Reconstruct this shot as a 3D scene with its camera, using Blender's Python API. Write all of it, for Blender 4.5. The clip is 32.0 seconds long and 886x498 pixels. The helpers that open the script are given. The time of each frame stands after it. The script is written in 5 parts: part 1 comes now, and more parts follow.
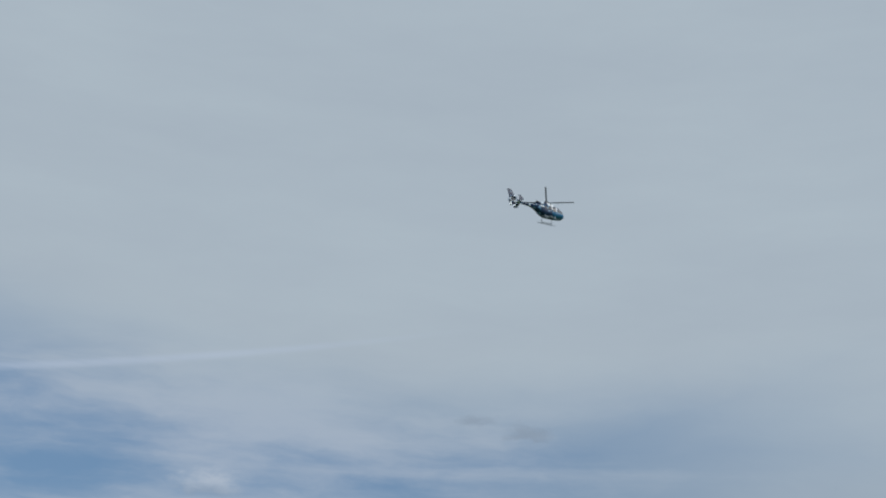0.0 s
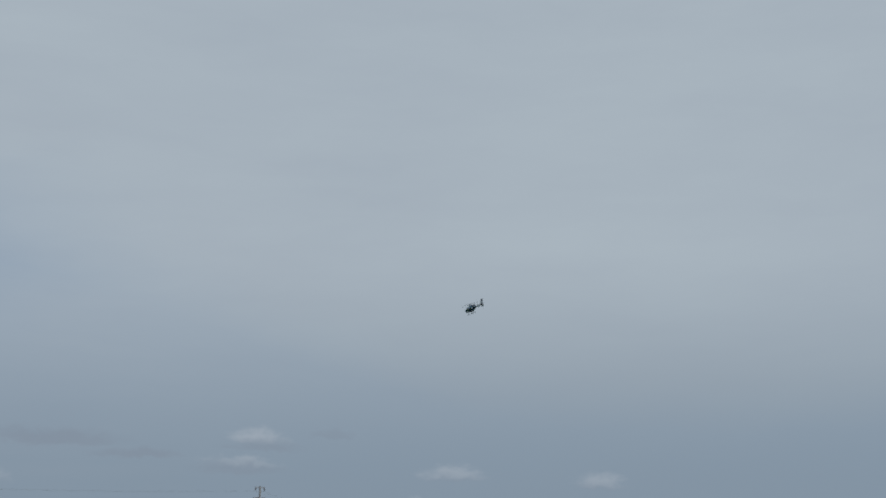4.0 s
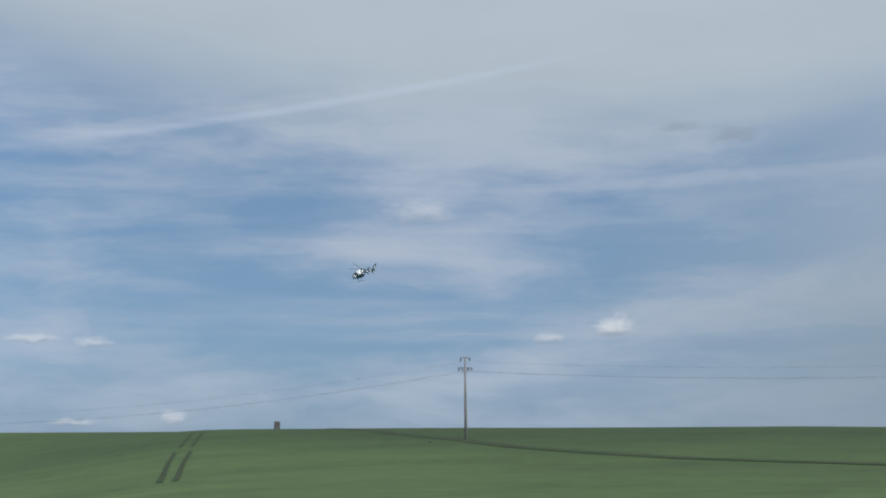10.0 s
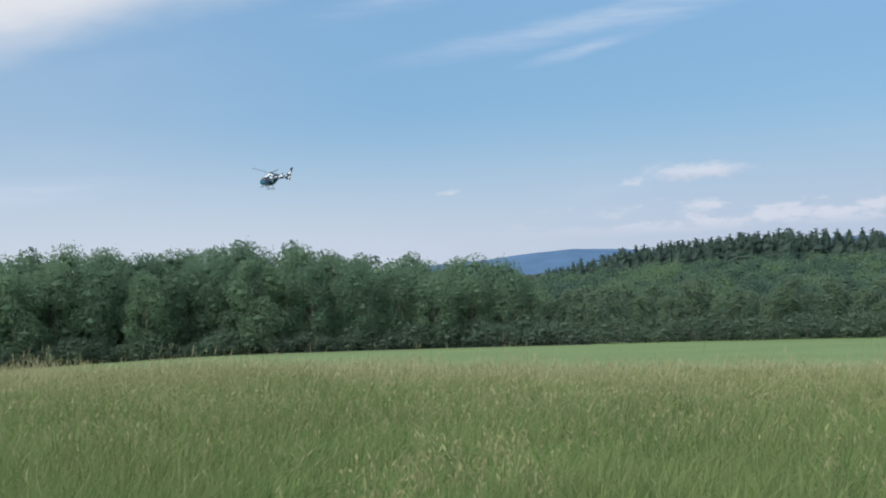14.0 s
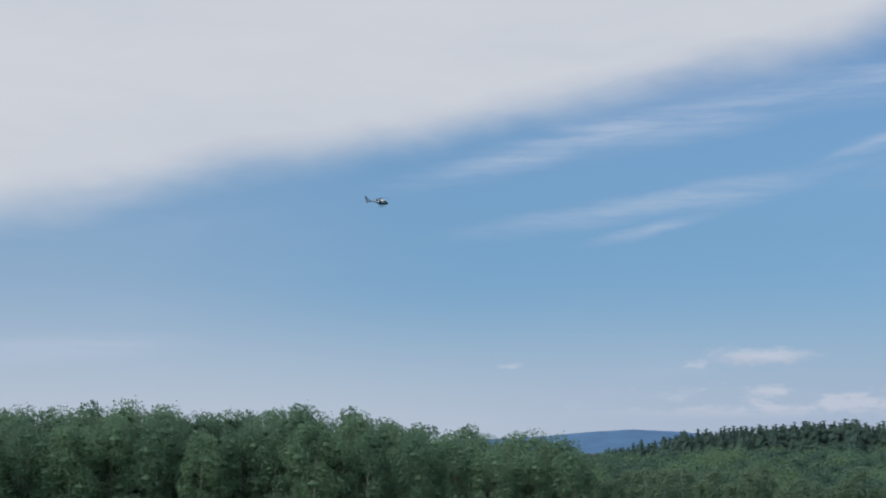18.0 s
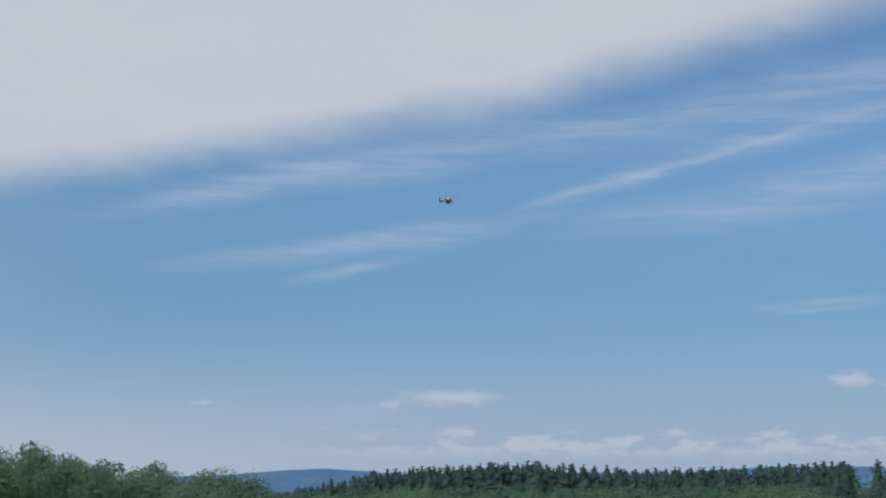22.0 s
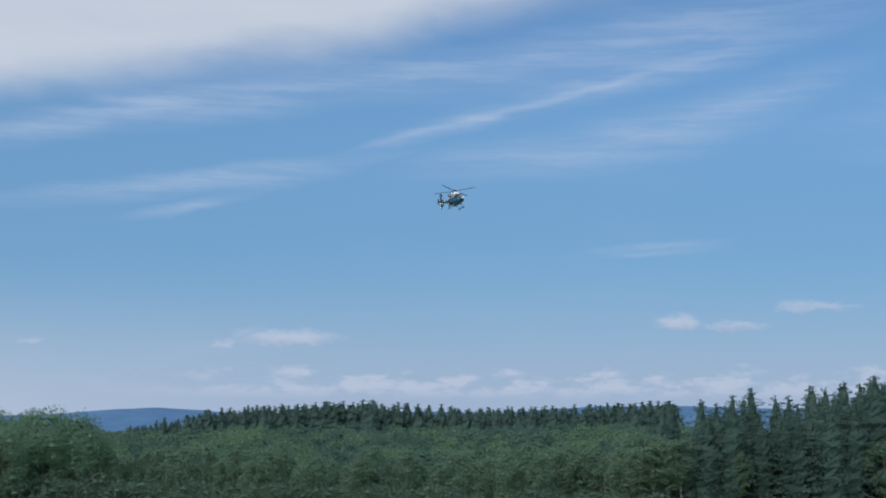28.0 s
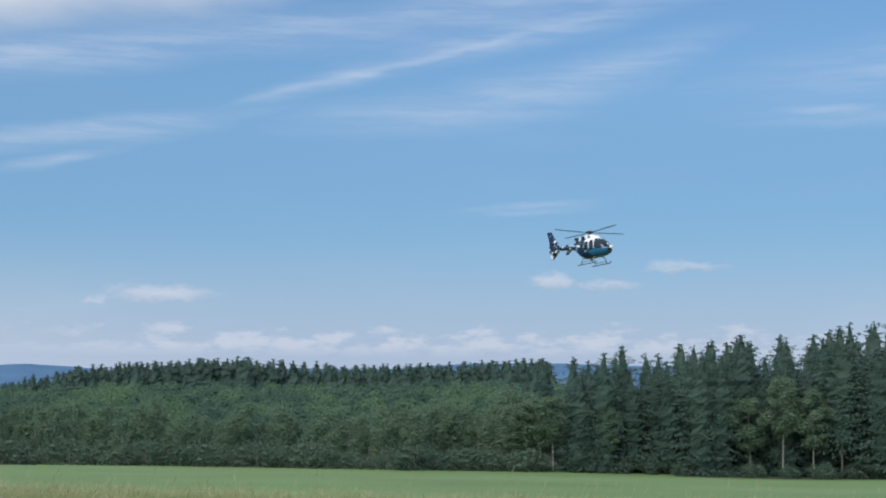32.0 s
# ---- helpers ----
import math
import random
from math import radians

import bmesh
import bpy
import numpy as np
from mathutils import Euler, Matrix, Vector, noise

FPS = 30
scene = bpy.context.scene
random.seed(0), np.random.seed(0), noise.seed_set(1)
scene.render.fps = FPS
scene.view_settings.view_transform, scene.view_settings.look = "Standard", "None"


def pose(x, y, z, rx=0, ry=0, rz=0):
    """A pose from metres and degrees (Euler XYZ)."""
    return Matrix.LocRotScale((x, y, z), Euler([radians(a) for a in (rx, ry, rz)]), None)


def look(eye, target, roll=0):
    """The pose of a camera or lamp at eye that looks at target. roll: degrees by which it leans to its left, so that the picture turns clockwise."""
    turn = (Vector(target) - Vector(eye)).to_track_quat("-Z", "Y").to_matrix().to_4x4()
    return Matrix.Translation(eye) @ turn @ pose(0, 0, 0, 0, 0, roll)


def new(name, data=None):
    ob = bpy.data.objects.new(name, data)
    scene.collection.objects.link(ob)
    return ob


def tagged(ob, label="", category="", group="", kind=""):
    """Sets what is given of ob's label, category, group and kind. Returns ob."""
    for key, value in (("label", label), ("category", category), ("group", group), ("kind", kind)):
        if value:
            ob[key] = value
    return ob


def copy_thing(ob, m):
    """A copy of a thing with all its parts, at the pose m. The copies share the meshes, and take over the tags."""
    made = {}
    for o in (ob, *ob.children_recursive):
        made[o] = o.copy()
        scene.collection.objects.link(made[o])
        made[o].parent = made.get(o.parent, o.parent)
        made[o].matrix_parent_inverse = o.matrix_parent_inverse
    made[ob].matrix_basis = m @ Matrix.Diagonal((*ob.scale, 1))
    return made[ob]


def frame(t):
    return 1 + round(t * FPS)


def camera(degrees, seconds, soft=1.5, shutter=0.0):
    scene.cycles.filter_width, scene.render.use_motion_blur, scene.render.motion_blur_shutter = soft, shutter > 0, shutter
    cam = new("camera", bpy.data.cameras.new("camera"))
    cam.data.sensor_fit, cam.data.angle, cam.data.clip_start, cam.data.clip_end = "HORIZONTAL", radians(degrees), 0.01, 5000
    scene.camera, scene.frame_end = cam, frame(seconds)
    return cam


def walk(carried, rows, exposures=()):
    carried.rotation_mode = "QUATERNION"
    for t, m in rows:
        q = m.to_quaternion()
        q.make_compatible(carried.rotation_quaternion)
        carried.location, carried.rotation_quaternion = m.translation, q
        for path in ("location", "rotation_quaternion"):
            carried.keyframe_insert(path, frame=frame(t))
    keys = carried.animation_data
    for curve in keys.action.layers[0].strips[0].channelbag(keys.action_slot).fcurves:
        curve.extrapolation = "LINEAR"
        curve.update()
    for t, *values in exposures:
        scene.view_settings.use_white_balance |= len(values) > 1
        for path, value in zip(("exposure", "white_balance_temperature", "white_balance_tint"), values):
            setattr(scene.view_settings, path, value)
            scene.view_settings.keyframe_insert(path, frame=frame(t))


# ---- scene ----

EYE = (0.0, 0.0, 1.65)


def aim(yaw, pitch, roll):
    """The camera stands at EYE and turns: yaw to the left of north, pitch upwards, roll."""
    return pose(*EYE, 90 + pitch, 0, yaw) @ pose(0, 0, 0, 0, 0, roll)


def bearing(az, el, d):
    """The place d metres off at az degrees left of north and el degrees above the eye's level."""
    a, e = radians(az), radians(el)
    return Vector((-math.sin(a) * math.cos(e) * d, math.cos(a) * math.cos(e) * d, EYE[2] + math.sin(e) * d))


cam = camera(35.35, 32.0, 2.1, 0.0)
walk(cam, [
    (0, aim(-78.66, 21.23, 3.31)), (0.5, aim(-90.67, 20.63, 1.97)), (1, aim(-98.22, 19.99, 2.17)), (1.5, aim(-103.82, 18.45, 1.69)),
    (2, aim(-109.43, 16.90, 1.31)), (2.5, aim(-113.30, 15.49, 1.23)), (3, aim(-114.46, 15.29, 0.62)), (3.5, aim(-114.61, 14.93, 0.32)),
    (5.5, aim(-105.38, 12.59, 1.20)), (6, aim(-102.92, 12.52, 0.84)), (6.5, aim(-96.97, 11.99, 0.67)), (7, aim(-92.72, 11.52, 0.78)),
    (7.5, aim(-88.62, 11.37, 0.32)), (8, aim(-84.57, 11.33, -0.05)), (8.5, aim(-81.95, 11.35, 0.17)), (9, aim(-78.69, 11.37, -0.01)),
    (9.5, aim(-73.06, 10.56, -0.44)), (10, aim(-70.47, 9.52, -0.50)), (10.5, aim(-62.86, 8.57, -0.90)), (11, aim(-51.01, 7.36, -1.25)),
    (11.5, aim(-38.97, 5.64, -0.64)), (12, aim(-28.40, 4.41, -0.62)), (12.5, aim(-12.27, 2.94, -1.91)), (13, aim(1.96, 1.64, -1.87)),
    (13.5, aim(16.95, 1.04, -2.83)), (14, aim(26.13, 0.91, -3.12)), (14.5, aim(33.71, 0.94, -2.85)), (15, aim(36.34, 2.60, -3.04)),
    (15.5, aim(35.90, 6.11, -1.94)), (17.5, aim(32.15, 7.61, -0.82)), (18, aim(28.52, 8.05, -0.22)), (18.5, aim(25.85, 8.11, 0.15)),
    (19, aim(22.08, 8.48, -0.04)), (19.5, aim(19.44, 10.21, 0.29)), (20, aim(18.59, 9.97, 0.64)), (20.5, aim(17.88, 9.96, 0.40)),
    (21, aim(16.15, 9.67, -0.22)), (21.5, aim(15.92, 9.61, -0.10)), (22, aim(16.02, 9.62, 0.28)), (22.5, aim(14.61, 9.24, 1.05)),
    (23, aim(12.35, 9.15, 0.71)), (23.5, aim(11.90, 9.07, 0.66)), (24, aim(11.99, 9.11, 0.95)), (24.5, aim(12.08, 9.12, 1.22)),
    (25, aim(12.08, 9.03, 0.85)), (25.5, aim(12.15, 8.62, 1.07)), (27.5, aim(9.27, 7.59, 0.33)), (28, aim(9.29, 7.19, 0.27)),
    (28.5, aim(9.39, 6.78, 0.35)), (29, aim(8.86, 6.24, 0.23)), (29.5, aim(8.53, 5.86, 0.29)), (30, aim(7.36, 5.47, 0.22)),
    (30.5, aim(6.80, 5.44, 0.12)), (31, aim(6.18, 5.39, 0.10)), (31.5, aim(5.16, 5.43, 0.16)), (32, aim(4.18, 5.46, 0.33))], [(0, -0.03, 6400, 9), (2, -0.12, 6450, 10), (3, -0.12, 6500, 10), (6, 0.0, 6500, 10), (8, 0.08, 6500, 10), (9, 0.03, 6500, 10), (10, 0.11, 6500, 10), (10.5, 0.06, 6500, 10), (11.2, 0.08, 6500, 10), (12, 0.16, 6550, 10), (13, 0.41, 7050, 12), (14, 0.40, 6850, 11), (15, 0.44, 7100, 11), (17.5, 0.12, 6650, 10),
    (19, 0.03, 6530, 10), (20, -0.04, 6450, 10), (21, -0.06, 6430, 10), (25, -0.05, 6450, 10), (28, 0.03, 6150, 9), (30, 0.14, 6300, 9), (31, 0.2, 6480, 9.5), (32, 0.23, 6500, 9.5)])


# tones of the sky, in tenths of the picture's white
SKY_TINT = (0.715, 0.895, 1.0)
BLUE_EAST, BLUE_LOW = (1.6, 2.55, 3.95), (1.55, 3.1, 5.15)
HAZE, HAZE_EAST, HAZE_WEST = (3.75, 4.45, 5.85), (2.2, 3.0, 4.05), (4.7, 5.3, 6.35)
CIRRUS, CIRRUS_EAST = (4.6, 5.4, 6.8), (4.0, 4.65, 5.6)
DECK_GREY, DECK_DARK, DECK_LOW = (4.42, 5.15, 5.72), (3.7, 4.3, 5.0), (2.5, 3.15, 3.85)
BANK_WHITE, BANK_GREY = (6.3, 6.6, 7.1), (5.0, 5.4, 6.2)
CUM_TOP = (6.8, 7.0, 7.3)
CUM_GREY, CUM_BASE_EAST = (4.3, 4.8, 5.4), (2.4, 2.9, 3.6)
CUM_PINK, CUM_BASE_WEST = (5.7, 5.95, 6.85), (4.0, 4.55, 5.75)


# ---------- world: blue sky with cloud deck, cirrus streaks and small cumuli ----------
SUN_AZ, SUN_EL = 158.0, 38.0          # degrees left of north, above the horizon
world = bpy.data.worlds.new("sky")
scene.world = world
world.use_nodes = True
wt = world.node_tree
wt.nodes.clear()


def wnode(kind, **values):
    n = wt.nodes.new(kind)
    for key, value in values.items():
        n.inputs[key].default_value = value
    return n


def wmath(op, a, b=None, c=None):
    n = wt.nodes.new("ShaderNodeMath")
    n.operation = op
    for i, v in enumerate((a, b, c)):
        if v is None:
            continue
        if isinstance(v, (int, float)):
            n.inputs[i].default_value = v
        else:
            wt.links.new(v, n.inputs[i])
    return n.outputs[0]


def wmix(f, a, b):
    n = wt.nodes.new("ShaderNodeMix")
    n.data_type = "RGBA"
    for i, v in ((0, f), (6, a), (7, b)):
        if isinstance(v, (int, float)):
            n.inputs[i].default_value = v
        elif isinstance(v, tuple):
            n.inputs[i].default_value = (*v, 1)
        else:
            wt.links.new(v, n.inputs[i])
    return n.outputs[2]


def wrange(v, lo, hi, smooth=True):
    n = wt.nodes.new("ShaderNodeMapRange")
    n.interpolation_type = "SMOOTHSTEP" if smooth else "LINEAR"
    wt.links.new(v, n.inputs[0])
    n.inputs[1].default_value, n.inputs[2].default_value = lo, hi
    return n.outputs[0]


def wnoise(vector, scale, detail=4.0, rough=0.55):
    m = wnode("ShaderNodeMapping", Scale=scale)
    wt.links.new(vector, m.inputs[0])
    n = wnode("ShaderNodeTexNoise", Scale=1.0, Detail=detail, Roughness=rough)
    wt.links.new(m.outputs[0], n.inputs["Vector"])
    return n


sky = wt.nodes.new("ShaderNodeTexSky")
sky.sky_type, sky.sun_disc = "NISHITA", False
sky.sun_elevation, sky.sun_rotation = radians(SUN_EL), radians(-SUN_AZ)
sky.air_density, sky.dust_density, sky.ozone_density, sky.altitude = 1.0, 0.6, 2.5, 300
toward = wt.nodes.new("ShaderNodeTexCoord").outputs["Generated"]
parts_ = wt.nodes.new("ShaderNodeSeparateXYZ")
wt.links.new(toward, parts_.inputs[0])
az_ = wmath("MULTIPLY", wmath("ARCTAN2", wmath("MULTIPLY", parts_.outputs[0], -1.0), parts_.outputs[1]), 57.2958)
el_ = wmath("MULTIPLY", wmath("ARCSINE", parts_.outputs[2]), 57.2958)
azel = wt.nodes.new("ShaderNodeCombineXYZ")
wt.links.new(az_, azel.inputs[0])
wt.links.new(el_, azel.inputs[1])
azel = azel.outputs[0]


def warped(vector, scale, amount, detail=3.0):
    n = wnoise(vector, scale, detail)
    sub = wt.nodes.new("ShaderNodeVectorMath")
    sub.operation = "MULTIPLY_ADD"
    wt.links.new(n.outputs["Color"], sub.inputs[0])
    sub.inputs[1].default_value = amount
    mid = wt.nodes.new("ShaderNodeVectorMath")
    mid.operation = "SUBTRACT"
    wt.links.new(vector, mid.inputs[0])
    mid.inputs[1].default_value = (amount[0] / 2, amount[1] / 2, 0)
    wt.links.new(mid.outputs[0], sub.inputs[2])
    flat = wt.nodes.new("ShaderNodeVectorMath")
    flat.operation = "MULTIPLY"
    wt.links.new(sub.outputs[0], flat.inputs[0])
    flat.inputs[1].default_value = (1, 1, 0)
    return flat.outputs[0]


soft_dir = warped(warped(azel, (0.10, 0.22, 1), (5.0, 1.6, 0)), (0.5, 1.1, 1), (1.2, 0.5, 0))
thin_dir = warped(warped(azel, (0.16, 0.5, 1), (1.8, 0.45, 0)), (0.9, 2.6, 1), (0.6, 0.22, 0))
puff_dir = warped(warped(azel, (0.8, 1.7, 1), (1.3, 0.55, 0), 2.0), (3.2, 5.0, 1), (0.42, 0.26, 0), 4.0)


def blot(vector, az, el, turn, a, b, soft, after=None):
    """1 inside an ellipse of the sky, falling to 0 over its soft border. after: a value to be worked out before it, which keeps the shader's memory small."""
    m = wt.nodes.new("ShaderNodeMapping")
    m.vector_type = "TEXTURE"
    if after is not None:
        wait = wt.nodes.new("ShaderNodeVectorMath")
        wait.operation = "MULTIPLY_ADD"
        wt.links.new(after, wait.inputs[0])
        wait.inputs[1].default_value = (1e-7, 1e-7, 1e-7)
        wt.links.new(vector, wait.inputs[2])
        vector = wait.outputs[0]
    wt.links.new(vector, m.inputs[0])
    m.inputs[1].default_value, m.inputs[2].default_value, m.inputs[3].default_value = (az, el, 0), (0, 0, radians(turn)), (a, b, 1)
    far = wt.nodes.new("ShaderNodeVectorMath")
    far.operation = "LENGTH"
    wt.links.new(m.outputs[0], far.inputs[0])
    return wrange(far.outputs["Value"], 1 + soft, max(1 - soft, 0)), m.outputs[0]


state = {"veil": None, "thin": None, "puff": None, "lit": None}


def gather(layer, value):
    state[layer] = value if state[layer] is None else wmath("MAXIMUM", state[layer], value)


def deck(az, el, turn, a, b, soft, strength=1.0):
    gather("veil", wmath("MULTIPLY", blot(soft_dir, az, el, turn, a, b, soft, state["veil"])[0], strength))


def streak(az, el, turn, a, b, strength=0.5):
    gather("thin", wmath("MULTIPLY", blot(thin_dir, az, el, turn, a, b * 1.05, 1.0, state["thin"])[0], strength))


rag = wnoise(azel, (1.5, 3.0, 1), 5.0, 0.62).outputs["Fac"]


def cumulus(az, el, a, b, strength=0.8, shade=0.0):
    """A small heap cloud: ragged rounded top, flatter and darker base."""
    _, local = blot(puff_dir, az, el, 0, a * 1.1, b * 1.35, 0.45, state["lit"])
    xyz = wt.nodes.new("ShaderNodeSeparateXYZ")
    wt.links.new(local, xyz.inputs[0])
    y = wmath("ADD", xyz.outputs[1], 0.25)
    tall = wmath("MAXIMUM", y, wmath("MULTIPLY", y, -2.6))
    reach = wmath("SQRT", wmath("ADD", wmath("MULTIPLY", xyz.outputs[0], xyz.outputs[0]), wmath("MULTIPLY", tall, tall)))
    reach = wmath("ADD", reach, wmath("MULTIPLY_ADD", rag, -1.15, 0.575))
    f = wmath("MULTIPLY", wrange(reach, 1.4, 0.35), strength)
    bright = wmath("MULTIPLY", wrange(wmath("ADD", y, shade), -0.45, 0.5), f)
    gather("puff", f)
    gather("lit", bright)


deck(-128, 26, 0, 45, 23, 0.28)
deck(-76, 33, 3, 52, 18.5, 0.16)
deck(-122, 4, 0, 39, 17, 0.30, 0.88)
deck(-10, 62, 0, 90, 36, 0.1, 0.8)
streak(22.3, 12.49, 167.3, 5.63, 0.45, 0.6)
streak(9.1, 14.42, 173.7, 8.7, 0.6, 0.45)
streak(0.7, 15.59, 170.7, 6.64, 0.9, 0.45)
streak(7.5, 12.65, 164.7, 3.43, 0.25, 0.45)
streak(0.0, 14.52, 167.6, 5.97, 0.5, 0.45)
streak(3.8, 11.22, 169.7, 3.54, 0.5, 0.45)
streak(-1.6, 12.47, 164.8, 4.31, 0.6, 0.45)
streak(19.1, 9.83, 170.9, 5.74, 0.22, 0.45)
streak(19.7, 8.83, 167.2, 2.12, 0.2, 0.45)
streak(0.7, 7.19, 176.0, 1.92, 0.12, 0.45)
streak(0.3, 7.0, 176.1, 1.64, 0.12, 0.45)
streak(-11.9, 10.83, -177.3, 1.83, 0.2, 0.45)
streak(17.7, 13.22, 169.6, 4.53, 0.6, 0.45)
streak(6.2, 14.82, 173.7, 7.12, 0.5, 0.45)
streak(-67.0, 15.81, 170.5, 6.63, 0.2, 0.75)
streak(-56.6, 14.09, 171.2, 4.41, 0.3, 0.7)
streak(-63.4, 15.32, 171.2, 4.37, 0.25, 0.7)
streak(-68.5, 12.29, 179.0, 2.77, 0.5, 0.45)
streak(-79.8, 12.08, 178.6, 8.28, 0.18, 0.5)
streak(-67.7, 6.91, -178.5, 6.75, 0.45, 0.45)
streak(-80.2, 6.56, -179.0, 8.12, 0.4, 0.45)
streak(-68.7, 9.99, 176.6, 7.98, 0.5, 0.45)
streak(-72.3, 5.94, -179.2, 9.14, 0.25, 0.45)
streak(-70.7, 6.67, -179.5, 9.88, 0.45, 0.45)
streak(-53.9, 8.47, -173.9, 5.08, 0.3, 0.45)
streak(-56.3, 12.13, -179.7, 4.1, 0.5, 0.45)
streak(-50.5, 15.19, -176.7, 5.72, 0.9, 0.45)
streak(-68.6, 12.04, -175.7, 2.94, 0.5, 0.45)
streak(-27.4, 11.12, -178.0, 6.33, 0.5, 0.45)
streak(-30.6, 9.81, -178.1, 9.5, 0.4, 0.45)
streak(-43.5, 10.32, -174.6, 9.78, 0.5, 0.45)
streak(-41.8, 13.73, -176.7, 4.73, 0.7, 0.45)
streak(-52.8, 8.67, -174.9, 4.09, 0.3, 0.45)
streak(-38.0, 7.29, 178.7, 3.75, 0.15, 0.45)
streak(-18.5, 12.68, 176.1, 7.99, 0.9, 0.45)
streak(-24.6, 11.32, -178.3, 8.97, 0.4, 0.45)
streak(-17.4, 10.43, -178.5, 6.78, 0.3, 0.45)
streak(-33.5, 10.13, -177.1, 6.98, 0.5, 0.45)
streak(-36.1, 7.28, 178.9, 4.94, 0.15, 0.45)
streak(0.8, 11.79, 170.1, 4.53, 0.7, 0.45)
streak(16.7, 10.13, 170.2, 2.78, 0.4, 0.45)
streak(4.1, 11.1, 175.2, 4.7, 0.6, 0.45)
streak(0.7, 7.0, 178.0, 1.17, 0.12, 0.45)
streak(20.9, 9.54, 172.7, 4.94, 0.35, 0.45)
streak(43.8, 3.86, 176.3, 3.69, 0.4, 0.45)
streak(22.3, 12.47, 169.1, 5.2, 0.4, 0.45)
streak(7.5, 12.64, 164.8, 3.72, 0.3, 0.45)
streak(17.2, 10.27, 172.6, 3.79, 0.22, 0.45)
streak(-93.8, 5.99, -178.8, 8.46, 0.3, 0.3)
streak(-95.0, 5.09, 178.9, 7.46, 0.25, 0.25)
cumulus(-77.55, 6.17, 0.75, 0.37, 0.85)
cumulus(-74.87, 5.81, 0.47, 0.23, 0.5)
cumulus(-69.6, 10.98, 1.15, 0.55, 0.42)
cumulus(-80.42, 14.23, 0.65, 0.28, 0.5, -3)
cumulus(-82.71, 13.85, 0.84, 0.33, 0.55, -3)
cumulus(-105.83, 6.61, 0.93, 0.33, 0.6)
cumulus(-106.18, 6.27, 1.4, 0.23, 0.6, -1)
cumulus(-105.14, 5.43, 1.51, 0.33, 0.6, -0.5)
cumulus(-108.91, 6.74, 0.7, 0.19, 0.45, -2)
cumulus(-113.83, 5.26, 1.12, 0.33, 0.5)
cumulus(-94.89, 4.78, 1.12, 0.47, 0.5)
cumulus(-119.82, 4.93, 0.93, 0.33, 0.5)
cumulus(-97.8, 6.41, 2.3, 0.36, 0.75, -3)
cumulus(-101.06, 5.86, 1.5, 0.22, 0.75, -3)
cumulus(-112.45, 4.03, 0.51, 0.23, 0.5)
cumulus(-56.32, 5.63, 0.65, 0.23, 0.5)
cumulus(-53.91, 5.75, 0.98, 0.19, 0.5)
cumulus(-48.5, 4.99, 0.7, 0.23, 0.5)
cumulus(-59.43, 2.61, 0.56, 0.28, 0.5)
cumulus(-55.53, 2.42, 0.79, 0.19, 0.5)
cumulus(-51.02, 2.28, 0.65, 0.21, 0.5)
cumulus(-46.2, 8.55, 2.5, 0.95, 0.95)
cumulus(-43.9, 7.95, 1.9, 0.55, 0.9)
cumulus(-40.7, 5.72, 1.35, 0.5, 0.85)
cumulus(-34.1, 5.15, 1.45, 0.42, 0.8)
cumulus(-28.02, 4.49, 0.79, 0.16, 0.5)
cumulus(-24.15, 3.16, 1.35, 0.28, 0.65)
cumulus(-43.48, 2.0, 1.28, 0.23, 0.5)
cumulus(-40.41, 1.74, 0.61, 0.21, 0.5)
cumulus(-32.35, 14.87, 2.68, 0.82, 0.7)
cumulus(-26.12, 14.72, 0.89, 0.28, 0.5)
cumulus(-34.2, 4.47, 0.93, 0.16, 0.5)
cumulus(-25.07, 9.72, 0.61, 0.23, 0.5)
cumulus(-14.76, 5.51, 0.65, 0.21, 0.5)
cumulus(-5.82, 4.67, 1.4, 0.19, 0.5)
cumulus(15.62, 3.44, 1.75, 0.37, 0.75)
cumulus(18.27, 3.21, 0.37, 0.19, 0.5)
cumulus(25.81, 3.25, 0.51, 0.14, 0.5)
cumulus(-0.32, 4.12, 0.79, 0.35, 0.75)
cumulus(-2.62, 3.93, 1.16, 0.19, 0.5)
cumulus(-5.01, 4.82, 0.65, 0.19, 0.5)
# the white bank in the west, whose edge climbs to the north
edge_ = wt.nodes.new("ShaderNodeSeparateXYZ")
wt.links.new(soft_dir, edge_.inputs[0])
bank = wrange(wmath("ADD", edge_.outputs[1], wmath("MULTIPLY", edge_.outputs[0], 0.19)), 17.0, 19.7)
bank = wmath("MULTIPLY", bank, wrange(az_, -22.0, 2.0))
state["veil"] = wmath("MAXIMUM", state["veil"], wmath("MULTIPLY", bank, 0.97))
# broken cirrus: long fibres over the blue, stronger towards the deck
fibre = wnoise(soft_dir, (0.06, 0.24, 1), 6.0, 0.58).outputs["Fac"]
patch = wnoise(soft_dir, (0.05, 0.16, 1), 3.0).outputs["Fac"]
zone = blot(soft_dir, -66, 10, 3, 30, 8.5, 0.5)[0]
cirrus = wmath("MULTIPLY", wrange(fibre, 0.40, 0.68), wmath("ADD", wmath("MULTIPLY", zone, 0.85), wmath("MULTIPLY", wrange(patch, 0.45, 0.7), 0.16)))
mottle = wnoise(soft_dir, (0.07, 0.3, 1), 6.0, 0.6).outputs["Fac"]
haze = wmath("MULTIPLY", wrange(el_, 7.0, -0.5), 0.9)
